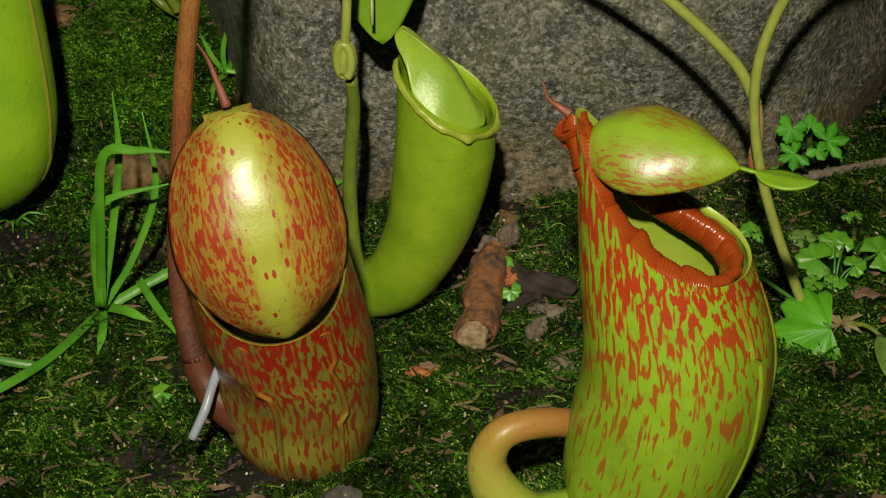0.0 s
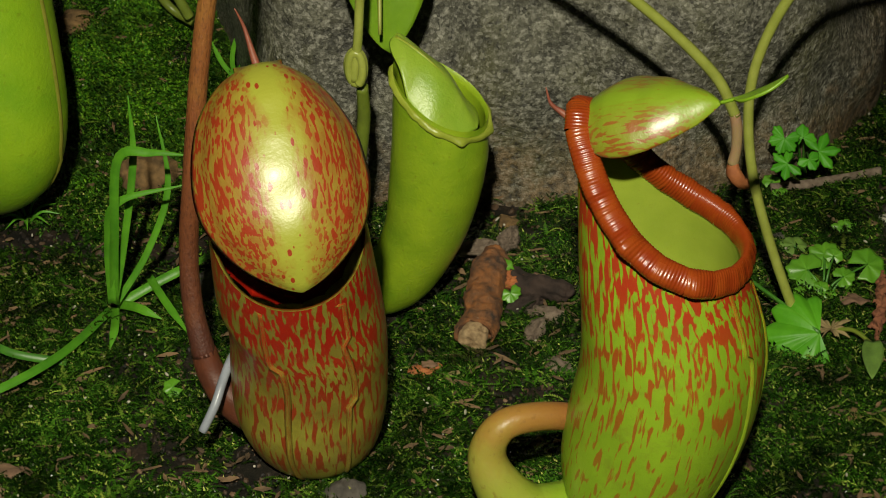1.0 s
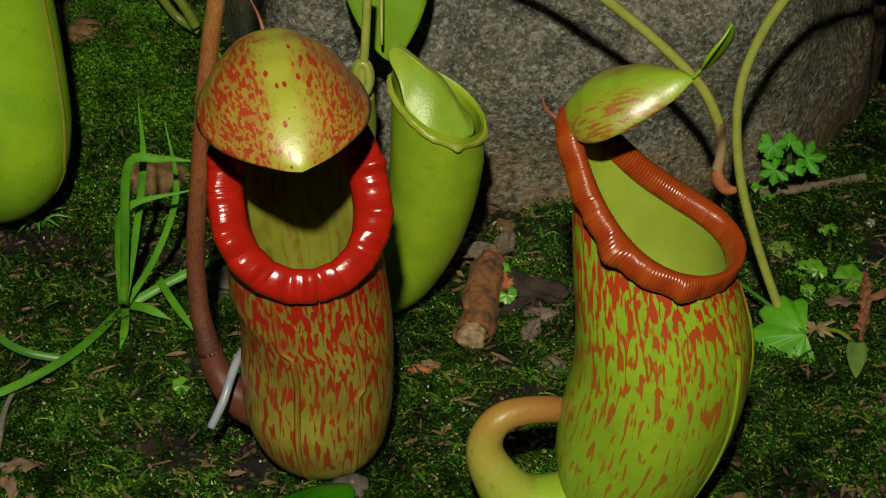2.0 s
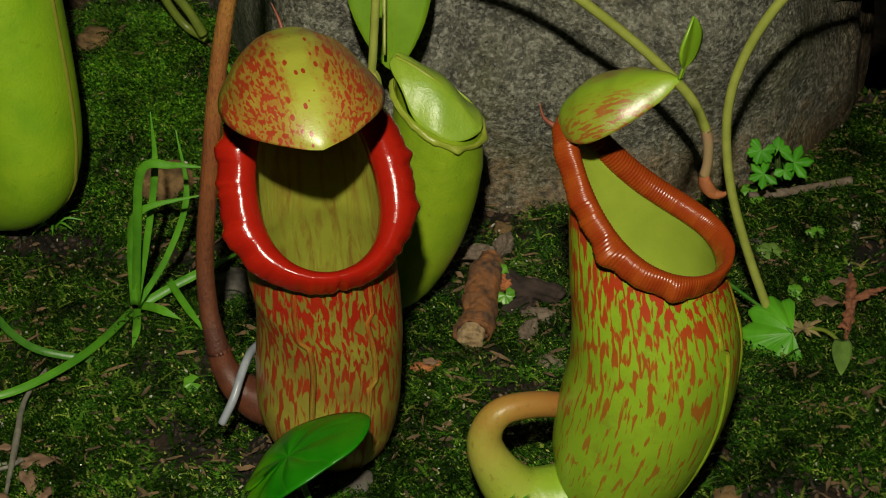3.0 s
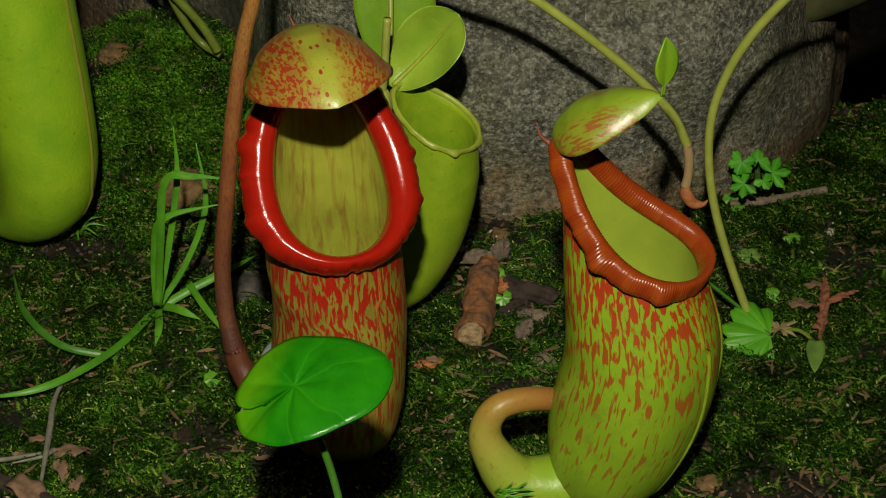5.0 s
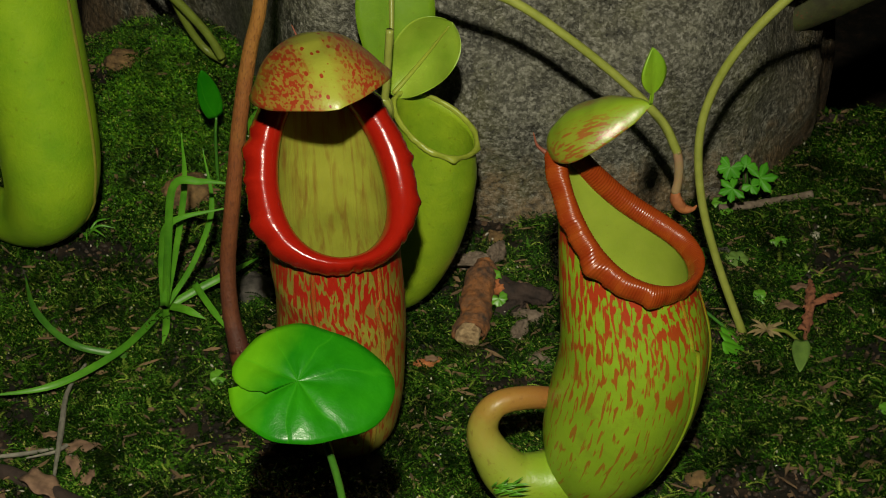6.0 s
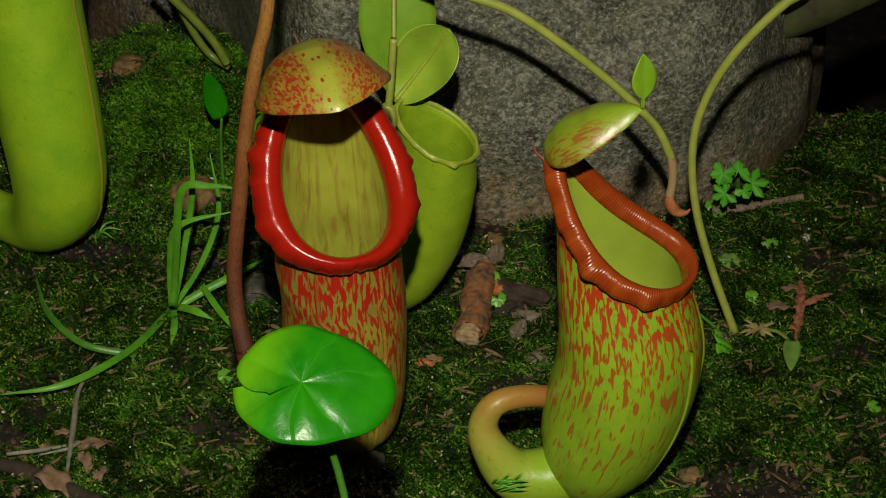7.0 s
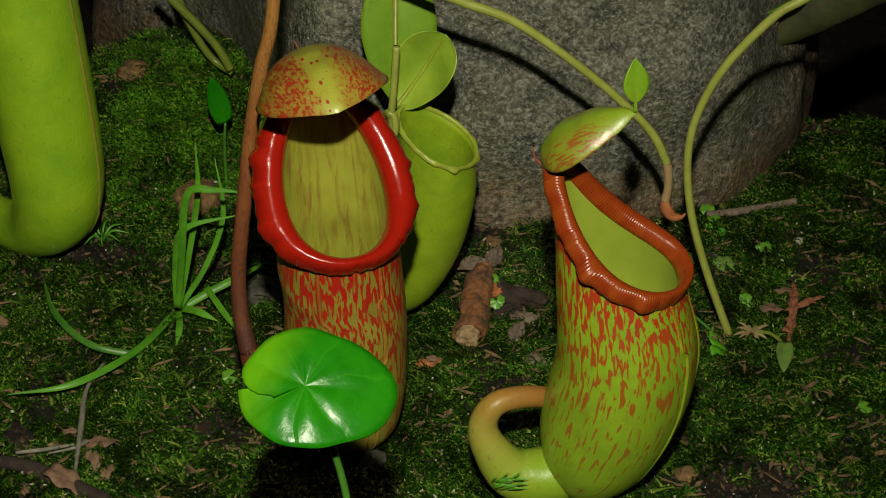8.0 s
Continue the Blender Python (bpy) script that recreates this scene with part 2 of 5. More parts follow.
CUT_WOOD = plant_skin("cut_wood", (0.62, 0.44, 0.24), (0.28, 0.17, 0.08), 420, 0.8, 0.0, 0.8)
BARK_ORANGE = plant_skin("orange_bark", (0.40, 0.15, 0.04), (0.050, 0.038, 0.030), 150, 0.8, 0.0, 1.0, 0.8, (0.26, 0.22, 0.17))
STONE_BROWN = plant_skin("brown_stone", (0.34, 0.20, 0.075), (0.08, 0.05, 0.022), 170, 0.85, 0.0, 1.0)
STONE_GREY = plant_skin("grey_stone", (0.16, 0.14, 0.12), (0.04, 0.036, 0.03), 170, 0.8, 0.0, 1.0)
GRIT = plant_skin("pale_grit", (0.62, 0.58, 0.48), (0.30, 0.26, 0.20), 300, 0.6, 0.0, 0.4)
LITTER = plant_skin("litter", (0.25, 0.15, 0.075), (0.05, 0.035, 0.02), 90, 0.85, 0.0, 0.4)
WIRE = plant_skin("wire_coat", (0.34, 0.37, 0.42), (0.22, 0.24, 0.28), 90, 0.3, 0.0, 0.1)
STEM_GREEN = plant_skin("green_stem", (0.36, 0.40, 0.08), (0.26, 0.30, 0.05), 120)
STEM_BROWN = tendril_skin()
LEAF_GREEN = blade_skin("glossy_leaf", (0.019, 0.21, 0.003), (0.006, 0.13, 0.002), (0.05, 0.30, 0.008), 0.30, (0.12, 0.34, 0.005))
LEAF_PALE = plant_skin("pale_leaf", (0.34, 0.48, 0.045), (0.22, 0.37, 0.025), 50, 0.36, 0.1, 0.3)
GRASS = plant_skin("grass_blade", (0.12, 0.36, 0.018), (0.05, 0.20, 0.010), 70, 0.42)
DRY = plant_skin("dry_leaf", (0.32, 0.19, 0.115), (0.14, 0.08, 0.05), 180, 0.8, 0.0, 0.5)
BARK = plant_skin("bark", (0.065, 0.040, 0.030), (0.018, 0.012, 0.01), 160, 0.85, 0.0, 0.9)
PERI_RED = plant_skin("red_peristome", (0.40, 0.014, 0.005), (0.30, 0.009, 0.004), 70, 0.17, 0.03, 0.12)
PERI_LIP = plant_skin("lip_band", (0.40, 0.085, 0.012), (0.32, 0.045, 0.008), 70, 0.35, 0.03, 0.2)
PERI_ORANGE = plant_skin("orange_peristome", (0.32, 0.062, 0.007), (0.24, 0.028, 0.005), 60, 0.25, 0.03, 0.12)


def waxed(material, weight, rough):
    """A waxy clear layer over a skin."""
    b = material.node_tree.nodes["Principled BSDF"]
    b.inputs["Coat Weight"].default_value, b.inputs["Coat Roughness"].default_value = weight, rough


waxed(LEAF_PALE, 0.2, 0.4)
waxed(SKIN_C, 0.25, 0.2)
waxed(SKIN_D, 0.2, 0.3)


def moss_material(name, stops, rough=0.4):
    m, nt, b = shader(name, rough=rough, spec=0.8)
    geo = nt.nodes.new("ShaderNodeNewGeometry")
    leaf = ramp(nt, geo.outputs["Random Per Island"], stops)
    patch = ramp(nt, grain(nt, coords(nt), 34, 6, 0.65), [(0.36, (0.16, 0.16, 0.16)), (0.66, (1.9, 1.8, 1.6))])
    mul = nt.nodes.new("ShaderNodeMix")
    mul.data_type, mul.blend_type = "RGBA", "MULTIPLY"
    mul.inputs[0].default_value = 1.0
    nt.links.new(leaf, mul.inputs[6])
    nt.links.new(patch, mul.inputs[7])
    paint(nt, b, mul.outputs[2])
    return m


def soil_material():
    m, nt, b = shader("soil", rough=0.85, spec=0.3)
    n = grain(nt, coords(nt), 70, 8, 0.65)
    paint(nt, b, ramp(nt, n, [(0.3, (0.004, 0.004, 0.002)), (0.5, (0.013, 0.011, 0.006)), (0.66, (0.045, 0.028, 0.017)), (0.78, (0.09, 0.055, 0.035))]))
    relief(nt, b, grain(nt, coords(nt), 320, 8, 0.7), 0.9, 0.003)
    return m


def rock_material():
    """Weathered granite: salt-and-pepper grain, olive lichen patches, glinting crystals, brown stains at the foot, one
    shoulder browned and darkened for shade.
    """
    m, nt, b = shader("granite", rough=0.55, spec=0.6)
    vec = coords(nt)
    big, mid = grain(nt, vec, 15, 5, 0.6, 0.3), grain(nt, vec, 62, 6, 0.65, 0.2)
    fine, tiny = grain(nt, vec, 330, 4, 0.65), grain(nt, vec, 1000, 3, 0.6)
    c = ramp(nt, mid, [(0.34, (0.036, 0.035, 0.026)), (0.50, (0.115, 0.112, 0.076)), (0.66, (0.25, 0.245, 0.175))])
    c = blend(nt, ramp(nt, big, [(0.40, (0, 0, 0)), (0.62, (0.55, 0.55, 0.55))]), c, (0.050, 0.050, 0.040))
    moist = grain(nt, coords(nt, "Object", (1, 1, 0.6), (3, 1, 0)), 30, 4, 0.6)
    c = blend(nt, ramp(nt, moist, [(0.50, (0, 0, 0)), (0.66, (0.6, 0.6, 0.6))]), c, (0.135, 0.135, 0.040))
    c = blend(nt, ramp(nt, fine, [(0.52, (0, 0, 0)), (0.66, (0.8, 0.8, 0.8))]), c, (0.36, 0.35, 0.29))
    c = blend(nt, ramp(nt, fine, [(0.34, (0.85, 0.85, 0.85)), (0.46, (0, 0, 0))]), c, (0.020, 0.020, 0.018))
    cells = nt.nodes.new("ShaderNodeTexVoronoi")
    nt.links.new(vec, cells.inputs["Vector"])
    cells.inputs["Scale"].default_value = 800
    one = nt.nodes.new("ShaderNodeSeparateColor")
    nt.links.new(cells.outputs["Color"], one.inputs[0])
    c = blend(nt, 0.30, c, ramp(nt, one.outputs[0], [(0.15, (0.014, 0.014, 0.012)), (0.6, (0.11, 0.108, 0.085)), (0.92, (0.46, 0.45, 0.38))]))
    sep = nt.nodes.new("ShaderNodeSeparateXYZ")
    nt.links.new(vec, sep.inputs[0])
    rust = ramp(nt, fine, [(0.35, (0.05, 0.03, 0.014)), (0.65, (0.26, 0.15, 0.06))])
    low = math_node(nt, "ADD", math_node(nt, "MULTIPLY", sep.outputs[2], -13.0), math_node(nt, "MULTIPLY", mid, 1.5))
    c = blend(nt, ramp(nt, low, [(0.30, (0, 0, 0)), (0.7, (0.65, 0.65, 0.65))]), c, rust)
    # Right shoulder: brown stain, with the stem's shade there painted in as darker colour.
    shoulder = math_node(nt, "ADD", math_node(nt, "MULTIPLY", math_node(nt, "SUBTRACT", sep.outputs[0], 0.165), 9.0), math_node(nt, "MULTIPLY", mid, 0.7))
    c = blend(nt, ramp(nt, shoulder, [(0.30, (0, 0, 0)), (0.7, (0.6, 0.6, 0.6))]), c, ramp(nt, fine, [(0.4, (0.03, 0.018, 0.01)), (0.68, (0.16, 0.08, 0.035))]))
    paint(nt, b, c)
    shine = nt.nodes.new("ShaderNodeMapRange")
    nt.links.new(one.outputs[1], shine.inputs[0])
    shine.inputs[3].default_value, shine.inputs[4].default_value = 0.32, 0.72
    nt.links.new(shine.outputs[0], b.inputs["Roughness"])
    height = math_node(nt, "ADD", math_node(nt, "ADD", math_node(nt, "MULTIPLY", mid, 0.7), math_node(nt, "MULTIPLY", fine, 0.4)), math_node(nt, "MULTIPLY", tiny, 0.16))
    relief(nt, b, height, 1.0, 0.0045)
    return m


MOSS = moss_material("moss", [(0.0, (0.002, 0.009, 0.001)), (0.45, (0.010, 0.038, 0.003)), (0.75, (0.028, 0.088, 0.007)), (0.92, (0.095, 0.190, 0.018)), (1.0, (0.36, 0.38, 0.11))], 0.18)
MOSS_FROND = moss_material("feather_moss", [(0.0, (0.003, 0.014, 0.001)), (0.5, (0.015, 0.056, 0.005)), (0.85, (0.054, 0.145, 0.012)), (1.0, (0.22, 0.29, 0.05))], 0.18)
MOSS_BRIGHT = moss_material("cushion_moss", [(0.0, (0.010, 0.045, 0.003)), (0.5, (0.042, 0.165, 0.005)), (1.0, (0.15, 0.31, 0.014))])
def crumb_material():
    m, nt, b = shader("crumbs", rough=0.6, spec=0.4)
    geo = nt.nodes.new("ShaderNodeNewGeometry")
    paint(nt, b, ramp(nt, geo.outputs["Random Per Island"], [(0.0, (0.006, 0.005, 0.004)), (0.6, (0.030, 0.020, 0.013)), (0.88, (0.085, 0.050, 0.028)), (1.0, (0.20, 0.12, 0.07))]))
    relief(nt, b, grain(nt, coords(nt), 1200, 4, 0.6), 0.6, 0.0006)
    return m


SOIL, ROCK, CRUMB = soil_material(), rock_material(), crumb_material()


# ---------- mesh helpers ----------
def part(name, bm, material, parent=None, label=""):
    """One mesh object from a bmesh, under a thing or a part."""
    me = bpy.data.meshes.new(name)
    bm.to_mesh(me)
    bm.free()
    for p in me.polygons:
        p.use_smooth = True
    me.materials.append(material)
    ob = new(name, me)
    ob.parent = parent
    if label:
        ob["label"] = label
    return ob


def thing(name, m, label, category, group="", kind=""):
    ob = new(name)
    ob.empty_display_size = 0.02
    ob.matrix_basis = m
    return tagged(ob, label, category, group, kind)


def spline(points, count):
    """Catmull-Rom through rows of numbers."""
    p = np.array(points, float)
    p = np.vstack([2 * p[0] - p[1], p, 2 * p[-1] - p[-2]])
    out = []
    for s in np.linspace(0, len(points) - 1, count):
        k = min(int(s), len(points) - 2)
        t = s - k
        a, b, c, d = p[k:k + 4]
        out.append(0.5 * (2 * b + (c - a) * t + (2 * a - 5 * b + 4 * c - d) * t ** 2 + (3 * b - a - 3 * c + d) * t ** 3))
    return np.array(out)


def loft(rings, uvs=None, cap_start=False, cap_end=False, bm=None):
    """Closed rings of equal length joined into a skin; u runs round, v along."""
    bm = bm or bmesh.new()
    layer = bm.loops.layers.uv.verify()
    rows = [[bm.verts.new(p) for p in ring] for ring in rings]
    n = len(rings[0])
    for i in range(len(rows) - 1):
        for j in range(n):
            k = (j + 1) % n
            f = bm.faces.new((rows[i][j], rows[i][k], rows[i + 1][k], rows[i + 1][j]))
            v0, v1 = (uvs[i], uvs[i + 1]) if uvs else (i / (len(rows) - 1), (i + 1) / (len(rows) - 1))
            for loop, uv in zip(f.loops, ((j / n, v0), ((j + 1) / n, v0), ((j + 1) / n, v1), (j / n, v1))):
                loop[layer].uv = uv
    if cap_start:
        bm.faces.new(rows[0][::-1])
    if cap_end:
        bm.faces.new(rows[-1])
    return bm


def tube(points, radii, count=40, sides=12, wobble=0.0, flat=1.0):
    """A tapered round stem along a smooth line."""
    c = spline(points, count)
    r = spline([[v] for v in radii], count)[:, 0]
    rings, side = [], None
    for i in range(count):
        d = Vector(c[min(i + 1, count - 1)] - c[max(i - 1, 0)]).normalized()
        if side is None:
            side = d.orthogonal().normalized()
        side = (side - d * side.dot(d)).normalized()
        up = d.cross(side)
        rings.append([Vector(c[i]) + (side * math.cos(a) + up * math.sin(a) * flat) * max(r[i], 1e-4)
                      * (1 + wobble * noise.noise(Vector(c[i]) * 95 + Vector((math.cos(a), math.sin(a), 0)) * 1.7))
                      for a in np.linspace(0, 2 * math.pi, sides, endpoint=False)])
    return loft(rings, cap_start=True, cap_end=True)


def roughen(bm, layers, seed=0.0):
    """Uneven relief along the normals: layers of (depth, scale)."""
    bm.normal_update()
    off = Vector((seed, seed * 0.7, -seed))
    for v in bm.verts:
        v.co += v.normal * sum(depth * noise.noise(v.co * scale + off) for depth, scale in layers)
    return bm


def blade(length, width, outline, dome=0.0, droop=0.0, fold=0.0, nu=24, nv=13, thick=0.0006, wave=0.0, keel=0.0, crown=2.0):
    """A leaf from its root along -y: outline(s) is the half width; dome arches it across, droop bends it along, keel hangs its sides down."""
    bm = bmesh.new()
    layer = bm.loops.layers.uv.verify()
    sheets = []
    for side in (0, 1):
        rows = []
        for i in range(nu):
            s = i / (nu - 1)
            w = max(outline(s), 0.004) * width / 2
            row = []
            for j in range(nv):
                q = 2 * j / (nv - 1) - 1
                x = w * q
                z = dome * (1 - abs(w * q / (width / 2)) ** crown) * math.sin(math.pi * min(1, s * 0.9 + 0.1)) - droop * s * s + fold * abs(x)
                z -= keel * abs(w * q / (width / 2)) ** 1.5
                z += wave * math.sin(s * 14 + q * 2) * abs(q)
                row.append(bm.verts.new((x, -length * s, z - side * thick)))
            rows.append(row)
        sheets.append(rows)
        for i in range(nu - 1):
            for j in range(nv - 1):
                vs = [rows[i][j], rows[i][j + 1], rows[i + 1][j + 1], rows[i + 1][j]]
                uv = [(j / (nv - 1), i / (nu - 1)), ((j + 1) / (nv - 1), i / (nu - 1)), ((j + 1) / (nv - 1), (i + 1) / (nu - 1)), (j / (nv - 1), (i + 1) / (nu - 1))]
                if side == 0:
                    vs, uv = vs[::-1], uv[::-1]
                f = bm.faces.new(vs)
                for loop, c in zip(f.loops, uv):
                    loop[layer].uv = c
    a, b = sheets
    edge = [(0, j) for j in range(nv)] + [(i, nv - 1) for i in range(1, nu)] + [(nu - 1, j) for j in range(nv - 2, -1, -1)] + [(i, 0) for i in range(nu - 2, 0, -1)]
    for k in range(len(edge)):
        (i, j), (m, n) = edge[k], edge[(k + 1) % len(edge)]
        bm.faces.new((a[i][j], a[m][n], b[m][n], b[i][j]))
    bmesh.ops.recalc_face_normals(bm, faces=bm.faces)
    return bm


def hood(length, width, high, outline, peak=0.42, sweep=1.4, droop=0.0, lip=0.0, nu=52, nv=37, thick=0.0011, seed=0.0):
    """A domed lid from its hinge along -y: each cross-section is an arch, the rim lies in one plane but for its drooping tip."""
    bm = bmesh.new()
    sheets = []
    for side in (0, 1):
        rows = []
        for i in range(nu):
            s = 1 - (1 - i / (nu - 1)) ** 1.25
            rise = (1 - ((peak - s) / peak) ** 2) ** 0.5 if s < peak else max(0.0, 1 - ((s - peak) / (1 - peak)) ** 2.2) ** 0.72
            w = max(outline(s) * width / 2 - side * thick * 0.8, 0.0004)
            h = max(high * rise - side * thick, 0.0)
            row = []
            for j in range(nv):
                q = 2 * j / (nv - 1) - 1
                a = q * sweep
                x = w * math.sin(a) / math.sin(sweep) * (1 + lip * max(0.0, abs(q) - 0.84) / 0.16)
                z = h * (math.cos(a) - math.cos(sweep)) / (1 - math.cos(sweep)) - droop * s ** 5 - side * thick * 0.25
                bump = 0.0006 * noise.noise(Vector((x * 90, s * 7, seed))) + 0.0010 * noise.noise(Vector((x * 35, s * 3, seed + 5)))
                row.append(bm.verts.new((x * (1 + 0.6 * bump / 0.02), -length * s, z + bump)))
            rows.append(row)
        sheets.append(rows)
        for i in range(nu - 1):
            for j in range(nv - 1):
                vs = [rows[i][j], rows[i][j + 1], rows[i + 1][j + 1], rows[i + 1][j]]
                bm.faces.new(vs[::-1] if side == 0 else vs)
    a, b = sheets
    edge = [(0, j) for j in range(nv)] + [(i, nv - 1) for i in range(1, nu)] + [(nu - 1, j) for j in range(nv - 2, -1, -1)] + [(i, 0) for i in range(nu - 2, 0, -1)]
    for k in range(len(edge)):
        (i, j), (m, n) = edge[k], edge[(k + 1) % len(edge)]
        bm.faces.new((a[i][j], a[m][n], b[m][n], b[i][j]))
    bmesh.ops.recalc_face_normals(bm, faces=bm.faces)
    return bm


def ring_points(u, z, ru, rw, tilt, cx=0.0, sides=64):
    """An oval ring in the pitcher's own space; it faces -y and tilts its front down."""
    t = radians(tilt)
    return [Vector((cx + rw * math.sin(a), -(u + ru * math.cos(a) * math.cos(t)), z - ru * math.cos(a) * math.sin(t)))
            for a in np.linspace(0, 2 * math.pi, sides, endpoint=False)]


def rim_point(rim, a):
    """The mouth's edge: egg-shaped, flat in front, rising into a neck at the back."""
    u, z, ru, rw, egg, slope, neck, power = rim
    c = math.cos(a)
    q = max((1 - c) / 2, 0.0)
    return Vector((rw * math.sin(a) * (1 + egg * c), -(u + ru * c), z + slope * q + neck * q ** power))


def rim_frame(rim, a):
    """The rim's place at the angle a, with outward, along and mouth normal directions."""
    p = rim_point(rim, a)
    along = (rim_point(rim, a + 0.01) - rim_point(rim, a - 0.01)).normalized()
    mid = (rim_point(rim, 0) + rim_point(rim, math.pi) + rim_point(rim, 1.57) + rim_point(rim, -1.57)) / 4
    out = p - mid
    out = (out - along * out.dot(along)).normalized()
    n = along.cross(out).normalized()
    if n.z < 0:
        n = -n
    return p, out, along, n


def pitcher_rings(spec, rim, sides=64):
    rows = spline([(*r, 0.0) if len(r) == 5 else r for r in spec], 40)
    rings = [ring_points(*r, sides=sides) for r in rows]
    edge = [rim_point(rim, a) for a in np.linspace(0, 2 * math.pi, sides, endpoint=False)]
    last, before = rings[-1], rings[-4]
    for k in range(1, 13):
        w = k / 12
        rings.append([l.lerp(e, w) + (l - b_).normalized() * 0.006 * w * (1 - w) * (1 - w) for l, b_, e in zip(last, before, edge)])
    return rings


def pitcher_body(spec, rim, skin, lining, parent, depth=34):
    """The hollow pitcher: an outer skin to the rim and a lining that goes down inside."""
    rings = pitcher_rings(spec, rim)
    part("body", loft(rings, cap_start=True), skin, parent)
    inside = [rings[-1]]
    for ring in rings[::-1][1:depth]:
        c = sum(ring, Vector()) / len(ring)
        inside.append([c + (v - c) * 0.94 for v in ring])
    bm = loft(inside, cap_end=True)
    bmesh.ops.reverse_faces(bm, faces=bm.faces)
    part("lining", bm, lining, parent)
    return rings


def wing(rings, a, height, skin, parent, start=8, seed=0.0):
    """A raised seam that runs down the front of a pitcher."""
    n = len(rings[0])
    pos = (a / (2 * math.pi) * n) % n
    rows = []
    for i, ring in enumerate(rings[start:-2]):
        j = int(pos + 0.8 * math.sin(i * 0.1 + seed)) % n
        p, q, r = ring[j], ring[(j + 1) % n], ring[j - 1]
        c = sum(ring, Vector()) / n
        o = (p - c).normalized()
        side = (q - r).normalized()
        k = i / (len(rings) - start - 2)
        h = height * math.sin(math.pi * (0.06 + 0.9 * k)) * (1 + 0.35 * noise.noise(Vector((i * 0.31, seed, 0))))
        rows.append([p - side * 0.0016 - o * 0.0006, p - side * 0.0005 + o * h * 0.8, p + o * h, p + side * 0.0005 + o * h * 0.8, p + side * 0.0016 - o * 0.0006])
    part("wing", loft(rows, cap_start=True, cap_end=True), skin, parent)


def peristome(rim, parent, material, pieces, ribs, wide, high, lobes=(), taper=0.0, name="peristome", amp=0.03, slim=0.0):
    """The ribbed collar on the rim, in pieces that each turn about the rim's line.
    lobes: (angle, reach, width) swellings of the outer edge."""
    made = []
    per = ribs // pieces
    for k in range(pieces):
        a0, a1 = 2 * math.pi * k / pieces, 2 * math.pi * (k + 1) / pieces
        am = (a0 + a1) / 2
        p, out, along, n = rim_frame(rim, am)
        base = Matrix([[out[i], along[i], n[i], p[i]] for i in range(3)] + [[0, 0, 0, 1]])
        if base.determinant() < 0:
            base = Matrix([[out[i], -along[i], n[i], p[i]] for i in range(3)] + [[0, 0, 0, 1]])
        inv = base.inverted()
        rings = []
        steps = per * 5
        for s_ in range(steps + 1):
            a = a0 + (a1 - a0) * s_ / steps
            q, o, l, m = rim_frame(rim, a)
            w = wide * (1 - taper * max(0.0, -math.cos(a))) * (1 - slim * max(0.0, math.cos(a)) ** 2)
            swell = sum(h * math.exp(-(((a - la + math.pi) % (2 * math.pi) - math.pi) / d) ** 2) for la, h, d in lobes)
            swell += 0.0007 * noise.noise(q * 420) + 0.0009 * noise.noise(q * 150)
            rib = 1 - amp * (0.5 + 0.5 * math.cos(2 * math.pi * s_ / 5)) + 0.012 * noise.noise(q * 240)
            ring = []
            for b in np.linspace(0, 2 * math.pi, 20, endpoint=False):
                co, si = math.cos(b), math.sin(b)
                x = w * (0.45 + co * rib) + max(co, 0) * swell - 0.25 * w * max(0.0, -si)
                z = high * (0.35 + si * rib) - max(co, 0) ** 2 * high * 0.45
                ring.append(inv @ (q + o * x + m * z))
            rings.append(ring)
        bm = loft(rings)
        bmesh.ops.recalc_face_normals(bm, faces=bm.faces)
        ob = part(name, bm, material, parent)
        ob.matrix_basis = base
        made.append((ob, base))
    return made


def unroll(collar, rows):
    """Collar pieces turn outwards about the rim: rows of seconds, degrees, and how far they still lie inside and below the rim."""
    for ob, base in collar:
        walk(ob, [(t, base @ pose(-inside, 0, -below, 0, a, 0)) for t, a, inside, below in rows])


def inner_lip(rings, height, thick, material, parent):
    """The smooth coloured band just inside the mouth, under the collar."""
    top, low = rings[-1], rings[-5]
    mid = sum(top, Vector()) / len(top)
    rows = []
    for k in (0.0, 0.25, 0.5, 0.75, 1.0):
        ring = []
        for a, b in zip(top, low):
            down = (b - a).normalized()
            inward = (mid - a).normalized()
            ring.append(a + down * height * k + inward * (0.0004 + thick * math.sin(math.pi * (0.1 + 0.75 * k))))
        rows.append(ring)
    bm = loft(rows)
    bmesh.ops.reverse_faces(bm, faces=bm.faces)
    part("inner_lip", bm, material, parent, "smooth orange-red band inside the mouth")


# ---------- the setting ----------
def ground_z(x, y):
    z = 0.004 * noise.noise(Vector((x * 18, y * 18, 0.3))) + 0.0040 * noise.noise(Vector((x * 62, y * 62, 1.3))) + 0.0016 * noise.noise(Vector((x * 150, y * 150, 2.3)))
    z += 0.048 * math.exp(-((x + 0.150) / 0.060) ** 2 - ((y - 0.235) / 0.068) ** 2)
    z -= 0.007 * math.exp(-((x + 0.026) / 0.034) ** 2 - ((y - 0.022) / 0.026) ** 2)
    fall = min(1.0, max(0.0, (y - 0.275 + 0.045 * min(1.0, max(0.0, (x - 0.13) / 0.07)) - 0.012 * noise.noise(Vector((x * 30, 0, 7)))) / 0.12))
    return z - 0.22 * fall * fall * (3 - 2 * fall)


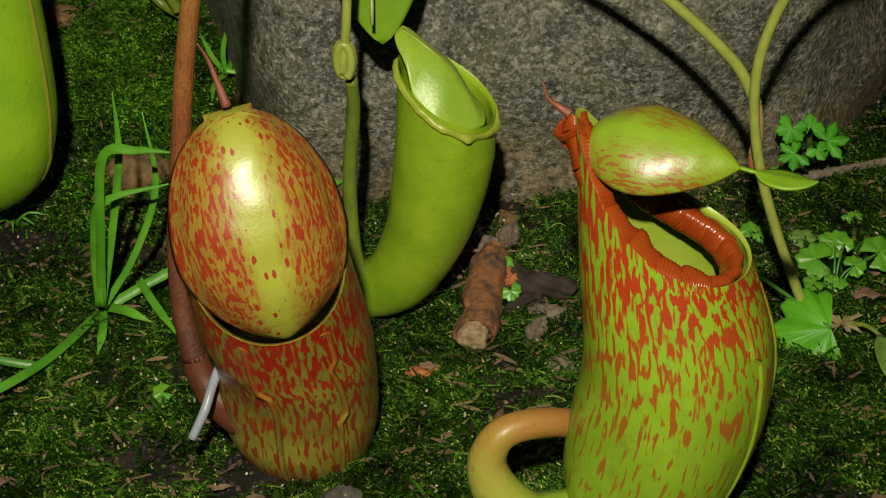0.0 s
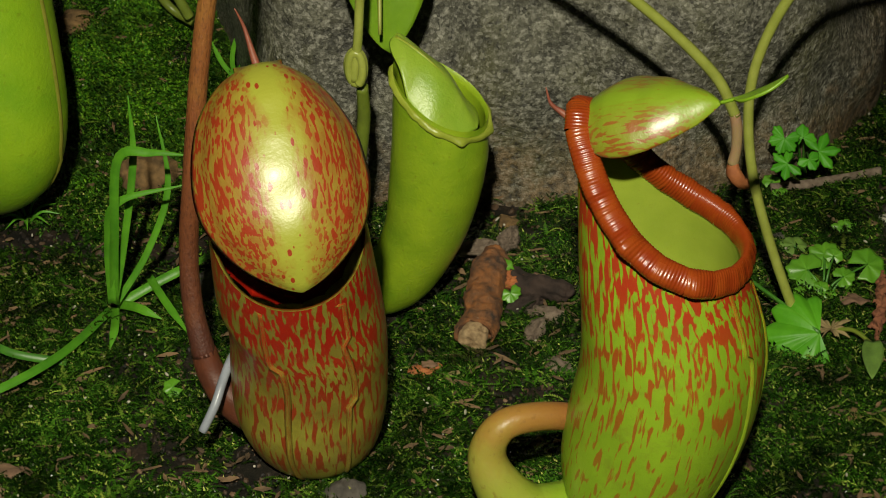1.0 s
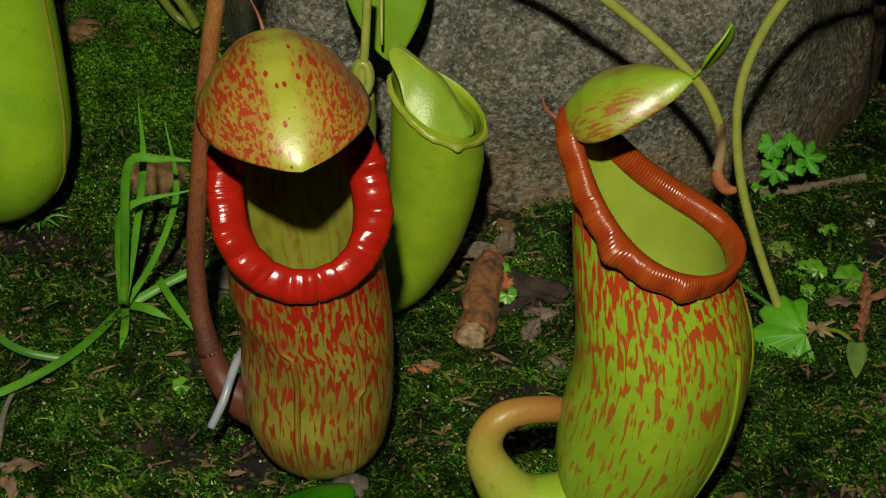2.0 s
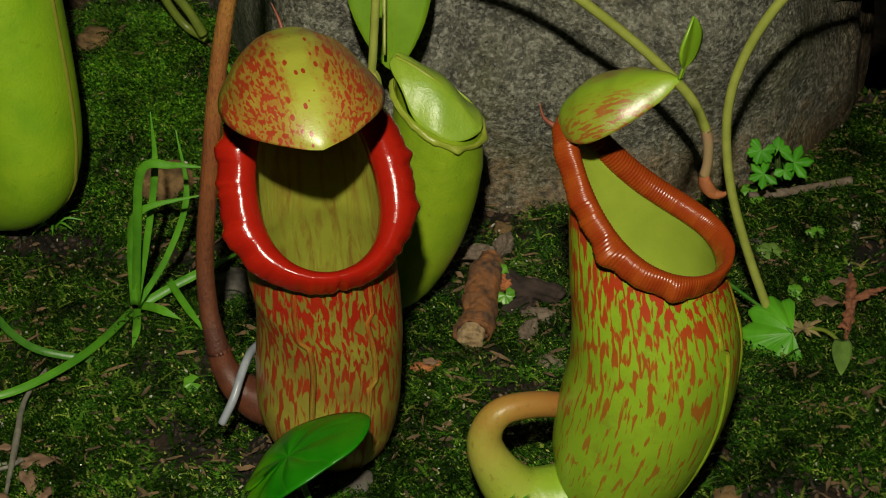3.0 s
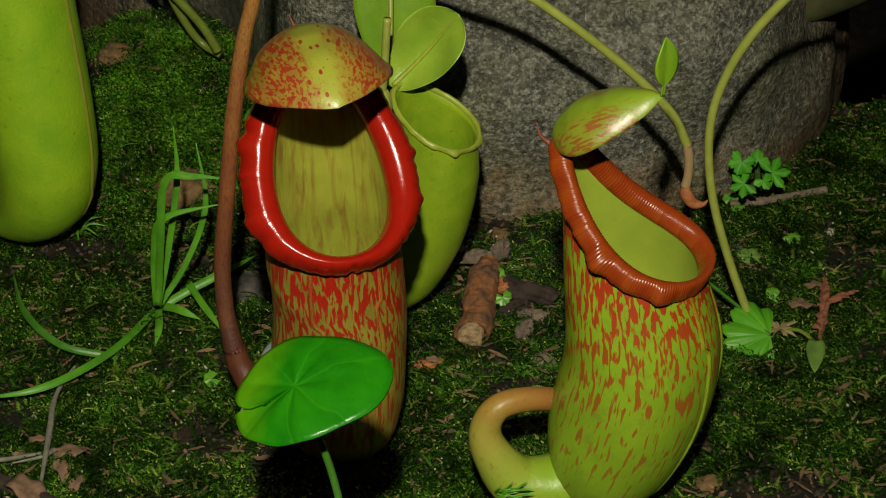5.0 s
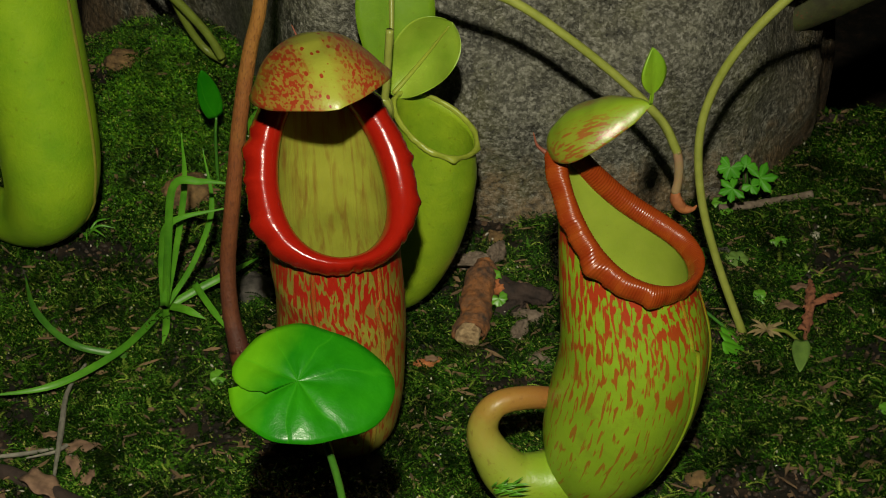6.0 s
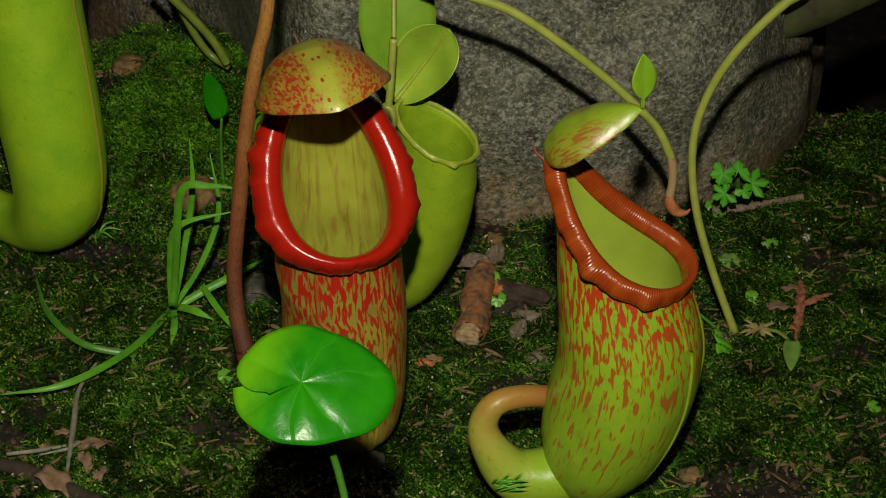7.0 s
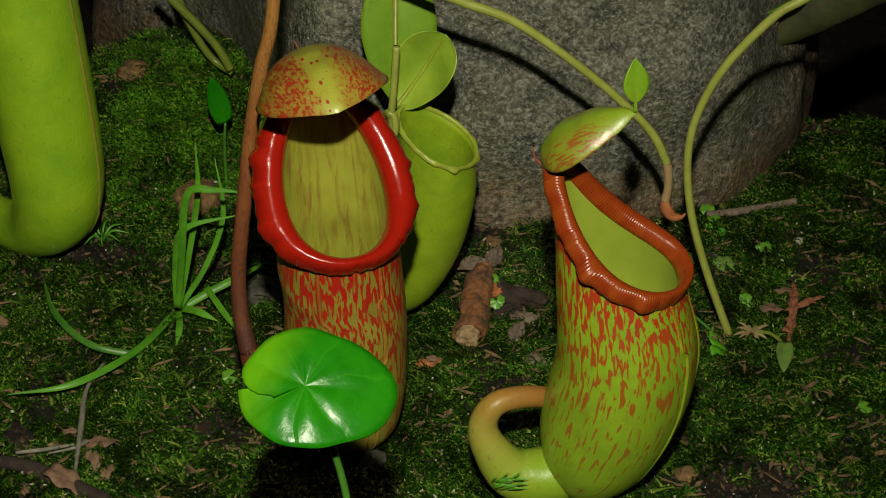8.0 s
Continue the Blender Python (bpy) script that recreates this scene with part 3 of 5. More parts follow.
def ground():
    def axis(lo, hi, step):
        mid = np.arange(lo, hi, step)
        far = np.array([0.01, 0.03, 0.07, 0.15, 0.35, 0.8, 2, 5, 15, 60])
        return np.concatenate([lo - far[::-1], mid, hi + far])
    xs, ys = axis(-0.34, 0.34, 0.0028), axis(-0.2, 0.5, 0.0028)
    verts = [(x, y, ground_z(x, y)) for y in ys for x in xs]
    n = len(xs)
    faces = [(j * n + i, j * n + i + 1, (j + 1) * n + i + 1, (j + 1) * n + i) for j in range(len(ys) - 1) for i in range(n - 1)]
    me = bpy.data.meshes.new("ground")
    me.from_pydata(verts, [], faces)
    for p in me.polygons:
        p.use_smooth = True
    me.materials.append(SOIL)
    tagged(new("ground", me), "dark damp garden soil under moss", "ground", kind="structure")


def moss_carpet(name, label, material, seed, count, reach, tall, leafy, keep):
    """Many small leafy shoots on the ground, thicker in cushions and thin where keep() is low."""
    rng = np.random.default_rng(seed)
    verts, faces = [], []
    made = 0
    while made < count:
        x, y = reach(rng)
        chance = keep(x, y)
        if rng.random() > chance:
            continue
        made += 1
        z = ground_z(x, y) - 0.0008
        h = tall * rng.uniform(0.45, 1.25) * (0.55 + 0.6 * chance)
        lean = rng.normal(0, 0.55, 2)
        for k in range(7):
            s_ = (k + 0.5) / 7
            a = k * 2.4 + rng.uniform(0, 1.2)
            cx, cy, cz = x + lean[0] * h * s_, y + lean[1] * h * s_, z + h * s_
            l, w = leafy * rng.uniform(0.6, 1.4) * (1.15 - 0.5 * s_), leafy * 0.27
            dx, dy = math.cos(a), math.sin(a)
            b = len(verts)
            verts += [(cx - dy * w, cy + dx * w, cz), (cx + dy * w, cy - dx * w, cz), (cx + dx * l, cy + dy * l, cz + l * rng.uniform(0.2, 0.9))]
            faces.append((b, b + 1, b + 2))
    me = bpy.data.meshes.new(name)
    me.from_pydata(verts, [], faces)
    me.materials.append(material)
    tagged(new(name, me), label, "moss", kind="stuff")


def in_view(rng):
    y = rng.uniform(-0.15, 0.29)
    return rng.uniform(-1, 1) * (0.215 + 0.2 * (y + 0.12)), y


def cushion(x, y):
    n = noise.noise(Vector((x * 24, y * 24, 5))) + 0.6 * noise.noise(Vector((x * 70, y * 70, 9)))
    n += 1.1 * math.exp(-((x - 0.125) / 0.040) ** 2 - ((y + 0.105) / 0.020) ** 2) + 0.75 * math.exp(-((x + 0.145) / 0.045) ** 2 - ((y - 0.090) / 0.030) ** 2)
    return min(1.0, max(0.0, 0.80 - 1.1 * n))


def bank(rng):
    return rng.normal(-0.146, 0.032), rng.normal(0.205, 0.042)


def moss_fronds(name, label, material, seed, count, reach, long, keep):
    """Feathery creeping moss: each frond is a bent stem with leaflets on both sides."""
    rng = np.random.default_rng(seed)
    verts, faces = [], []
    made = 0
    while made < count:
        x, y = reach(rng)
        if rng.random() > keep(x, y):
            continue
        made += 1
        a = rng.uniform(0, 6.283)
        rise = rng.uniform(0.1, 0.75)
        l = long * rng.uniform(0.5, 1.3)
        z = ground_z(x, y) + rng.uniform(0.0005, 0.003)
        n = 9
        b = len(verts)
        dx, dy = math.cos(a), math.sin(a)
        turn_ = rng.normal(0, 0.5)
        px_, py_, pz_ = x, y, z
        tips = []
        for k in range(n + 1):
            s_ = k / n
            verts.append((px_, py_, pz_))
            w = 0.0013 * (1 - 0.8 * s_) * (0.8 + 0.4 * rng.random())
            ca, sa = math.cos(a + turn_ * s_), math.sin(a + turn_ * s_)
            tips += [(px_ - sa * w + ca * w * 0.8, py_ + ca * w + sa * w * 0.8, pz_ + 0.0003), (px_ + sa * w + ca * w * 0.8, py_ - ca * w + sa * w * 0.8, pz_ + 0.0003)]
            step = l / n
            px_, py_, pz_ = px_ + ca * step, py_ + sa * step, pz_ + step * rise * (1 - 1.4 * s_)
        t0 = len(verts)
        verts += tips
        for k in range(n):
            faces += [(b + k, b + k + 1, t0 + 2 * k), (b + k + 1, b + k, t0 + 2 * k + 1)]
    me = bpy.data.meshes.new(name)
    me.from_pydata(verts, [], faces)
    me.materials.append(material)
    tagged(new(name, me), label, "moss", kind="stuff")


def moss():
    moss_carpet("moss", "dark green moss carpet on the soil", MOSS, 4, 105000, in_view, 0.0044, 0.0016, cushion)
    moss_fronds("feather_moss", "feathery dark green creeping moss on the soil", MOSS_FROND, 5, 31000, in_view, 0.0068, cushion)
    moss_carpet("cushion_moss", "bright green cushion moss on a low bank", MOSS_BRIGHT, 7, 15000, bank, 0.0046, 0.0017, lambda x, y: min(1.0, max(0.0, 0.8 - 1.5 * noise.noise(Vector((x * 30, y * 30, 2))))))


def boulder():
    bm = bmesh.new()
    bmesh.ops.create_icosphere(bm, subdivisions=6, radius=1)
    for v in bm.verts:
        d = v.co.normalized()
        e = 2.6
        k = (abs(d.x) ** e + abs(d.y) ** e + abs(d.z) ** e) ** (-1 / e)
        p = Vector((d.x * k * 0.222, d.y * k * 0.205, d.z * k * 0.34))
        off = 0.026 * noise.noise(p * 7) + 0.009 * noise.noise(p * 22 + Vector((4, 0, 0))) + 0.003 * noise.noise(p * 75) + 0.0012 * noise.noise(p * 240)
        back = min(1.0, max(0.0, (-0.055 - p.x) / 0.075))
        v.co = p + d * off + Vector((0.0, 0.328 + 0.14 * back * back * (3 - 2 * back), 0.06))
    ob = part("boulder", bm, ROCK)
    tagged(ob, "large rough grey granite boulder behind the plants", "rock")


ground()
moss()
boulder()


# ---------- the pitchers ----------
def ovate(s):
    return (0.09 + 0.91 * math.sin(math.pi * min(1, s) ** 0.72 * 0.5) ** 0.9) * (1 - s ** 5) ** 0.62 if s < 1 else 0.0


def boat(s):
    return (math.sin(math.pi * (0.12 + 0.88 * s) ** 0.8)) ** 0.7 if s < 1 else 0.0


def helmet(s):
    """A hood's half width from hinge to tip: egg-shaped, widest past the middle, drawn out into a short point."""
    if s < 0.56:
        return max(0.10, 1 - ((0.56 - s) / 0.56) ** 2.3) ** 0.55
    return max(1e-6, 1 - ((s - 0.56) / 0.44) ** 2.0) ** 0.74


def boat_lid(s):
    if s < 0.40:
        return max(0.14, 1 - ((0.40 - s) / 0.40) ** 2.2) ** 0.6
    return max(1e-6, 1 - ((s - 0.40) / 0.60) ** 1.7) ** 0.85


def stalked(s):
    return 0.13 if s < 0.2 else max(0.13 * (1 - s), math.sin(math.pi * ((s - 0.2) / 0.8) ** 0.85) ** 0.8) if s < 1 else 0.0


RIM_A = (0.0076, 0.1148, 0.0240, 0.0245, 0.06, 0.0313, 0.0238, 2.14)
SPEC_A = [(0.002, 0.003, 0.003, 0.003, 0, 0.007), (0.002, 0.005, 0.012, 0.0125, 0, 0.0065), (0.002, 0.014, 0.0205, 0.0215, 0, 0.005), (0.0015, 0.031, 0.0258, 0.0262, 0, 0.004),
          (0.001, 0.050, 0.0268, 0.0268, 2, 0.0045), (0.002, 0.068, 0.0264, 0.0264, 8, 0.0050), (0.004, 0.084, 0.0264, 0.0262, 17, 0.004), (0.006, 0.098, 0.0266, 0.0266, 28, 0.002)]
RIM_B = (0.003, 0.1149, 0.0265, 0.0210, 0.24, 0.0177, 0.0275, 3.6)
SPEC_B = [(-0.024, 0.014, 0.009, 0.010, 65), (-0.0125, 0.0175, 0.0185, 0.0205, 45), (-0.0045, 0.028, 0.0245, 0.0265, 25), (0.0015, 0.043, 0.028, 0.029, 10),
          (0.006, 0.0605, 0.0298, 0.0298, 3), (0.0085, 0.0776, 0.0292, 0.0298, 0), (0.0082, 0.092, 0.0288, 0.0285, 5), (0.0065, 0.104, 0.0284, 0.0265, 9)]
RIM_C = (0.006, 0.0945, 0.0178, 0.0168, 0.08, 0.0165, 0.003, 2.0)
SPEC_C = [(-0.060, 0.038, 0.004, 0.004, 140), (-0.053, 0.0190, 0.0058, 0.0058, 112), (-0.040, 0.0095, 0.0080, 0.0080, 85), (-0.025, 0.0098, 0.0105, 0.0108, 58), (-0.0105, 0.0205, 0.0128, 0.0130, 36),
          (0.000, 0.042, 0.0150, 0.0152, 16), (0.0045, 0.062, 0.0172, 0.0170, 5), (0.0065, 0.081, 0.0183, 0.0176, 10)]
RIM_D = (-0.003, 0.175, 0.026, 0.025, 0.1, 0.02, 0.02, 2.0)
SPEC_D = [(-0.066, 0.062, 0.005, 0.005, 170), (-0.066, 0.036, 0.0075, 0.0075, 150), (-0.055, 0.017, 0.0095, 0.0095, 110), (-0.034, 0.0105, 0.0115, 0.012, 82), (-0.012, 0.0145, 0.0155, 0.016, 55),
          (0.003, 0.028, 0.0205, 0.0205, 28), (0.0085, 0.048, 0.0230, 0.0235, 10), (0.0065, 0.078, 0.0245, 0.0250, 0), (0.001, 0.120, 0.0255, 0.0260, 0), (-0.003, 0.155, 0.026, 0.0255, 5)]


def spur(points, parent, material):
    part("spur", tube(points, [0.0016, 0.0010, 0.0006, 0.0002], 20, 8), material, parent)


def flecked_pitcher():
    p = thing("pitcher", pose(-0.0455, -0.067, 0, 0, 0, 20), "yellow-green pitcher flecked with red, glossy red collar, on moss", "pitcher plant", "pitchers")
    rings = pitcher_body(SPEC_A, RIM_A, SKIN_A, LINING_A, p)
    inner_lip(rings, 0.0065, 0.0012, PERI_LIP, p)
    wing(rings, -0.50, 0.0015, SKIN_A, p, 6, 0.0)
    wing(rings, 0.42, 0.0015, SKIN_A, p, 6, 4.0)
    collar = peristome(RIM_A, p, PERI_RED, 18, 252, 0.0066, 0.0058, [(0.0, -0.001, 0.06), (1.25, 0.0016, 0.09), (1.7, 0.0012, 0.07), (5.0, 0.0016, 0.10), (4.3, 0.0012, 0.08), (2.3, 0.001, 0.1)], taper=0.1, amp=0.002, slim=0.50)
    lid = part("lid", hood(0.073, 0.0495, 0.0180, helmet, droop=0.002, lip=0.09), LID_SKIN_A, p, "domed lid with a yellow stripe and red flecked sides")
    spur([(0, 0.019, 0.170), (-0.001, 0.024, 0.176), (-0.002, 0.028, 0.182), (-0.004, 0.030, 0.188)], p, STEM_PINK)
    return p, collar, lid


def green_pitcher():
    m = pose(0.0699, -0.105, 0, 0, 0, 70.8)
    p = thing("pitcher", m, "lime green pitcher with rusty red flecks and an orange ribbed collar", "pitcher plant", "pitchers")
    rings = pitcher_body(SPEC_B, RIM_B, SKIN_B, LINING_B, p)
    wing(rings, -0.28, 0.0008, SKIN_B, p, 10, 1.0)
    wing(rings, 0.30, 0.0008, SKIN_B, p, 10, 6.0)
    collar = peristome(RIM_B, p, PERI_ORANGE, 18, 180, 0.0044, 0.0044, [(5.35, 0.0018, 0.10), (4.55, 0.0030, 0.10), (2.2, 0.0026, 0.14)], taper=0.12, amp=0.040, slim=0.46)
    lid = part("lid", hood(0.046, 0.033, 0.0095, boat_lid, peak=0.36, sweep=1.3, seed=3.0), LID_SKIN_B, p, "green lid with rusty streaks")
    leaf = part("lid_tip", blade(0.023, 0.0105, stalked, dome=0.001, fold=0.3, nu=26, nv=9, thick=0.0009), LEAF_WIDE, lid, "small green leaf at the lid's tip")
    spur([(0, 0.0255, 0.158), (0, 0.029, 0.160), (-0.001, 0.032, 0.163), (-0.001, 0.0335, 0.168)], p, STEM_PINK)
    inv = m.inverted()
    loop = [(0.0560, -0.108, 0.020), (0.0443, -0.110, 0.0165), (0.031, -0.112, 0.0200), (0.0216, -0.112, 0.0330), (0.0190, -0.111, 0.0440), (0.0240, -0.110, 0.0535), (0.0345, -0.106, 0.0545), (0.0470, -0.100, 0.0500), (0.058, -0.094, 0.042)]
    part("tendril", tube([inv @ Vector(q) for q in loop], [0.013, 0.0125, 0.0108, 0.0078, 0.0062, 0.0052, 0.0048, 0.0046, 0.0044], 60, 18, 0.04), LOOP_SKIN, p, "looped tendril, brown above and green below")
    return p, collar, lid, leaf


def plain_pitcher():
    p = thing("pitcher", pose(-0.006, 0.04, 0, 0, 0, 65), "plain green pitcher with a thin green rim beside the boulder", "pitcher plant", "pitchers")
    rings = pitcher_body(SPEC_C, RIM_C, SKIN_C, SKIN_C, p)
    collar = peristome(RIM_C, p, RIM_SKIN, 1, 24, 0.0011, 0.0013, [(0.25, 0.0012, 0.14), (0.8, 0.0008, 0.12), (1.5, 0.0009, 0.2), (5.6, 0.0012, 0.14), (5.0, 0.0009, 0.12)], amp=0.12)
    lid = part("lid", blade(0.045, 0.0325, ovate, dome=0.005, keel=0.0085, droop=0.004, nu=48, nv=29, wave=0.0009), LEAF_PALE, p, "pale glossy green lid")
    crest = [(0, -0.045 * k, 0.005 * math.sin(math.pi * min(1, k * 0.9 + 0.1)) - 0.004 * k * k - 0.0007) for k in (0.02, 0.25, 0.5, 0.75, 0.94)]
    part("midrib", tube(crest, [0.0011, 0.0010, 0.0008, 0.0006, 0.0003], 30, 8, 0.1), RIM_SKIN, lid, "yellow-green midrib")
    return p, collar, lid


def edge_pitcher():
    p = thing("pitcher", pose(-0.1985, 0.092, 0, 0, 0, 55), "large smooth pale green pitcher curving up from the moss", "pitcher plant", "pitchers")
    rings = pitcher_body(SPEC_D, RIM_D, SKIN_D, SKIN_D, p)
    wing(rings, 0.42, 0.0008, SEAM_D, p, 10, 2.0)
    return p


PITCHER_A, COLLAR_A, LID_A = flecked_pitcher()
PITCHER_B, COLLAR_B, LID_B, LID_TIP = green_pitcher()
PITCHER_C, COLLAR_C, LID_C = plain_pitcher()
PITCHER_D = edge_pitcher()


def heart_leaf(tip, side, back, cup, rings_=12, sectors=56):
    """A round heart-shaped leaf about its stalk's end, one lobe lying over the other; it points along +x."""
    bm = bmesh.new()
    layer = bm.loops.layers.uv.verify()
    sheets = []
    for face in (0, 1):
        rows = []
        for i in range(rings_ + 1):
            row = []
            for j in range(sectors + 1):
                th = radians(-176 + (176 + 208) * j / sectors)
                c = math.cos(th)
                r = side + (tip - side) * max(c, 0) ** 3.2 + (back - side) * max(-c, 0) ** 1.2
                r *= 1 + 0.010 * math.sin(th * 9) + 0.012 * math.sin(th * 4 + 1)
                r *= max(0.25, 1 - max(0.0, (th - 2.75) / 0.88) ** 2 * 0.95) ** 0.5
                k = i / rings_
                vein = 0.0010 * abs(math.sin(th * 3.5)) * math.sin(math.pi * k)
                z = cup * k * k * r / side + vein + 0.0030 * max(0, th - 2.4) * k - 0.0015 * math.cos(2 * th) * k - face * 0.0007
                row.append(bm.verts.new((r * k * c, r * k * math.sin(th), z)))
            rows.append(row)
        sheets.append(rows)
        for i in range(rings_):
            for j in range(sectors):
                vs = [rows[i][j], rows[i + 1][j], rows[i + 1][j + 1], rows[i][j + 1]]
                if i == 0:
                    vs = [rows[0][j], rows[1][j], rows[1][j + 1]]
                f = bm.faces.new(vs if face == 0 else vs[::-1])
                for loop in f.loops:
                    loop[layer].uv = (loop.vert.co.x * 10 + 0.5, loop.vert.co.y * 10 + 0.5)
    a, b = sheets
    for j in range(sectors):
        bm.faces.new((a[-1][j], b[-1][j], b[-1][j + 1], a[-1][j + 1]))
    return bm


def seedling():
    p = thing("seedling", pose(-0.0405, -0.278, 0), "round glossy bright green leaf on a thin stalk", "seedling")
    part("stalk", tube([(0.020, 0, -0.02), (0.018, 0.001, 0.070), (0.012, 0.004, 0.130), (0.005, 0.004, 0.160), (0.0, 0.0, 0.1775)], [0.0014, 0.0014, 0.0013, 0.0012, 0.0010]), STALK, p)
    leaf = part("leaf", heart_leaf(0.0302, 0.0208, 0.0217, -0.0030), LEAF_GREEN, p)
    leaf.matrix_basis = pose(0, 0, 0.178, 40, 4, 0)
    return p, leaf


SEEDLING, SEEDLING_LEAF = seedling()


def stem(name, points, radii, material, label, category="stem", count=60):
    """A stem as a thing of its own, its origin at its lowest end."""
    o = Vector(points[-1])
    ob = part(name, tube([Vector(p) - o for p in points], radii, count), material)
    ob.location = o
    return tagged(ob, label, category)


def brown_tendril():
    pts = [(-0.060, -0.045, 0.30), (-0.0663, -0.05, 0.2109), (-0.0728, -0.05, 0.1802), (-0.0782, -0.05, 0.1512), (-0.0838, -0.05, 0.11), (-0.0872, -0.05, 0.0815), (-0.0868, -0.053, 0.0600), (-0.0838, -0.057, 0.0440)]
    foot = [(-0.0840, -0.0567, 0.0455), (-0.0815, -0.058, 0.0370), (-0.0760, -0.060, 0.0300), (-0.069, -0.062, 0.0260), (-0.056, -0.066, 0.024)]
    o = Vector(foot[-1])
    p = thing("tendril", Matrix.Translation(o), "reddish brown tendril running down into the flecked pitcher", "tendril")
    part("stem", tube([Vector(q) - o for q in pts], [0.0027, 0.0028, 0.0030, 0.0032, 0.0033, 0.0034, 0.0037, 0.0043], 60, 14, 0.06), STEM_BROWN, p)
    part("swollen_foot", tube([Vector(q) - o for q in foot], [0.0042, 0.0050, 0.0066, 0.008, 0.008], 30, 16, 0.12), FOOT_BROWN, p, "dark swollen reddish foot")
    return p


TENDRIL_A = brown_tendril()


def withering_tendril():
    pts = [(-0.03, 0.03, 0.19), (0.0064, 0.03, 0.1733), (0.0303, 0.03, 0.1636), (0.052, 0.03, 0.1482), (0.0767, 0.03, 0.1269), (0.0955, 0.03, 0.1065), (0.1035, 0.03, 0.0903)]
    o = Vector(pts[-1])
    p = thing("tendril", Matrix.Translation(o), "pale green tendril arching past the boulder, its tip withered brown", "tendril")
    part("stem", tube([Vector(q) - o for q in pts], [0.0022, 0.0022, 0.0021, 0.002, 0.002, 0.0021, 0.0021], 60), STEM_GREEN, p)
    part("faded_end", tube([(-0.0004, 0, 0.0012), (0.0008, 0, -0.006), (0.0008, 0, -0.014), (-0.0002, 0, -0.020)], [0.0021, 0.0021, 0.0020, 0.0022], 20), STEM_FADED, p, "pinkish fading end")
    part("withered_tip", tube([(-0.0002, 0, -0.0195), (0.0004, -0.001, -0.0235), (0.0035, -0.001, -0.0275), (0.0075, -0.002, -0.0275), (0.0095, -0.002, -0.0255)], [0.0021, 0.0028, 0.0024, 0.0011, 0.0003], 24, 12, 0.25), RUST_BRIGHT, p, "shrivelled orange-brown tip")
    return p


STEM_ONE = withering_tendril()
STEM_TWO = stem("stem", [(0.185, 0.02, 0.195), (0.1584, 0.02, 0.1781), (0.1467, 0.02, 0.1699), (0.1282, 0.02, 0.1477), (0.1169, 0.02, 0.125), (0.1125, 0.02, 0.1018), (0.1151, 0.02, 0.072), (0.1243, 0.02, 0.0382), (0.138, 0.02, 0.0)],
                [0.0024, 0.0022, 0.0021, 0.0020, 0.0019, 0.0019, 0.0019, 0.0019, 0.0020], STEM_GREEN, "yellow-green stem bending down into the moss", "stem")
def coiled_tendril():
    """A thin tendril that hangs down, makes a tight coil and runs on into the plain pitcher's foot."""
    o = Vector((-0.0191, 0.0350, 0.0059))
    p = thing("tendril", Matrix.Translation(o), "thin green tendril with a tight coil, leading to the plain pitcher", "tendril")
    upper = [(-0.0259, 0.0200, 0.1551), (-0.0272, 0.0200, 0.1385), (-0.0283, 0.0200, 0.1258), (-0.0303, 0.0200, 0.1107)]
    c = Vector((-0.0293, 0.0210, 0.1156))
    turns = [c + Vector((0.0042 * math.sin(a_) * (0.55 + 0.1 * a_ / 6.28), -0.0022 + 0.0016 * a_ / 6.28, -0.0062 * math.cos(a_))) for a_ in np.linspace(0.3, 12.2, 26)]
    lower = [(-0.0277, 0.0250, 0.1060), (-0.0280, 0.0300, 0.0900), (-0.0311, 0.0350, 0.0644), (-0.0317, 0.0380, 0.0365), (-0.0301, 0.0380, 0.0193), (-0.0256, 0.0380, 0.0079)]
    part("upper_stem", tube([Vector(q) - o for q in upper], [0.0017] * 4, 30, 10), STEM_GREEN, p)
    part("coil", tube([q - o for q in turns], [0.0016] * 26, 90, 10), STEM_GREEN, p, "tight yellow-green coil")
    part("lower_stem", tube([Vector(q) - o for q in lower], [0.0022, 0.0025, 0.0026, 0.0027, 0.0032, 0.0055], 40, 12), STEM_OLIVE, p)
    return p


TENDRIL_C = coiled_tendril()


def hanging_leaf():
    p = thing("leaf", Matrix.Translation((-0.0214, 0.0800, 0.1612)), "broad green leaf blade hanging down behind the plain pitcher", "leaf")
    b_ = part("leaf_blade", blade(0.062, 0.036, boat, dome=0.002, fold=0.15, nu=26, nv=13), LEAF_WIDE, p)
    b_.matrix_basis = pose(0, 0, -0.002, 78, 0, 12)
    part("midrib", tube([(0, -0.003, 0.010), (0, -0.014, -0.012), (0, -0.026, -0.036)], [0.0014, 0.0011, 0.0006], 16, 8), STEM_GREEN, p, "pale midrib").matrix_basis = pose(0, -0.001, -0.012)


hanging_leaf()


# ---------- the ground's litter and small plants ----------
def on_ground(x, y, lift=0.0):
    return Vector((x, y, ground_z(x, y) + lift))


def flat_tube(name, pts, radii, material, parent=None, lift=0.0, count=24, sides=12, wobble=0.1, label=""):
    """A stick that lies along the ground through the given places."""
    return part(name, tube([on_ground(x, y, lift) for x, y in pts], radii, count, sides, wobble), material, parent, label)


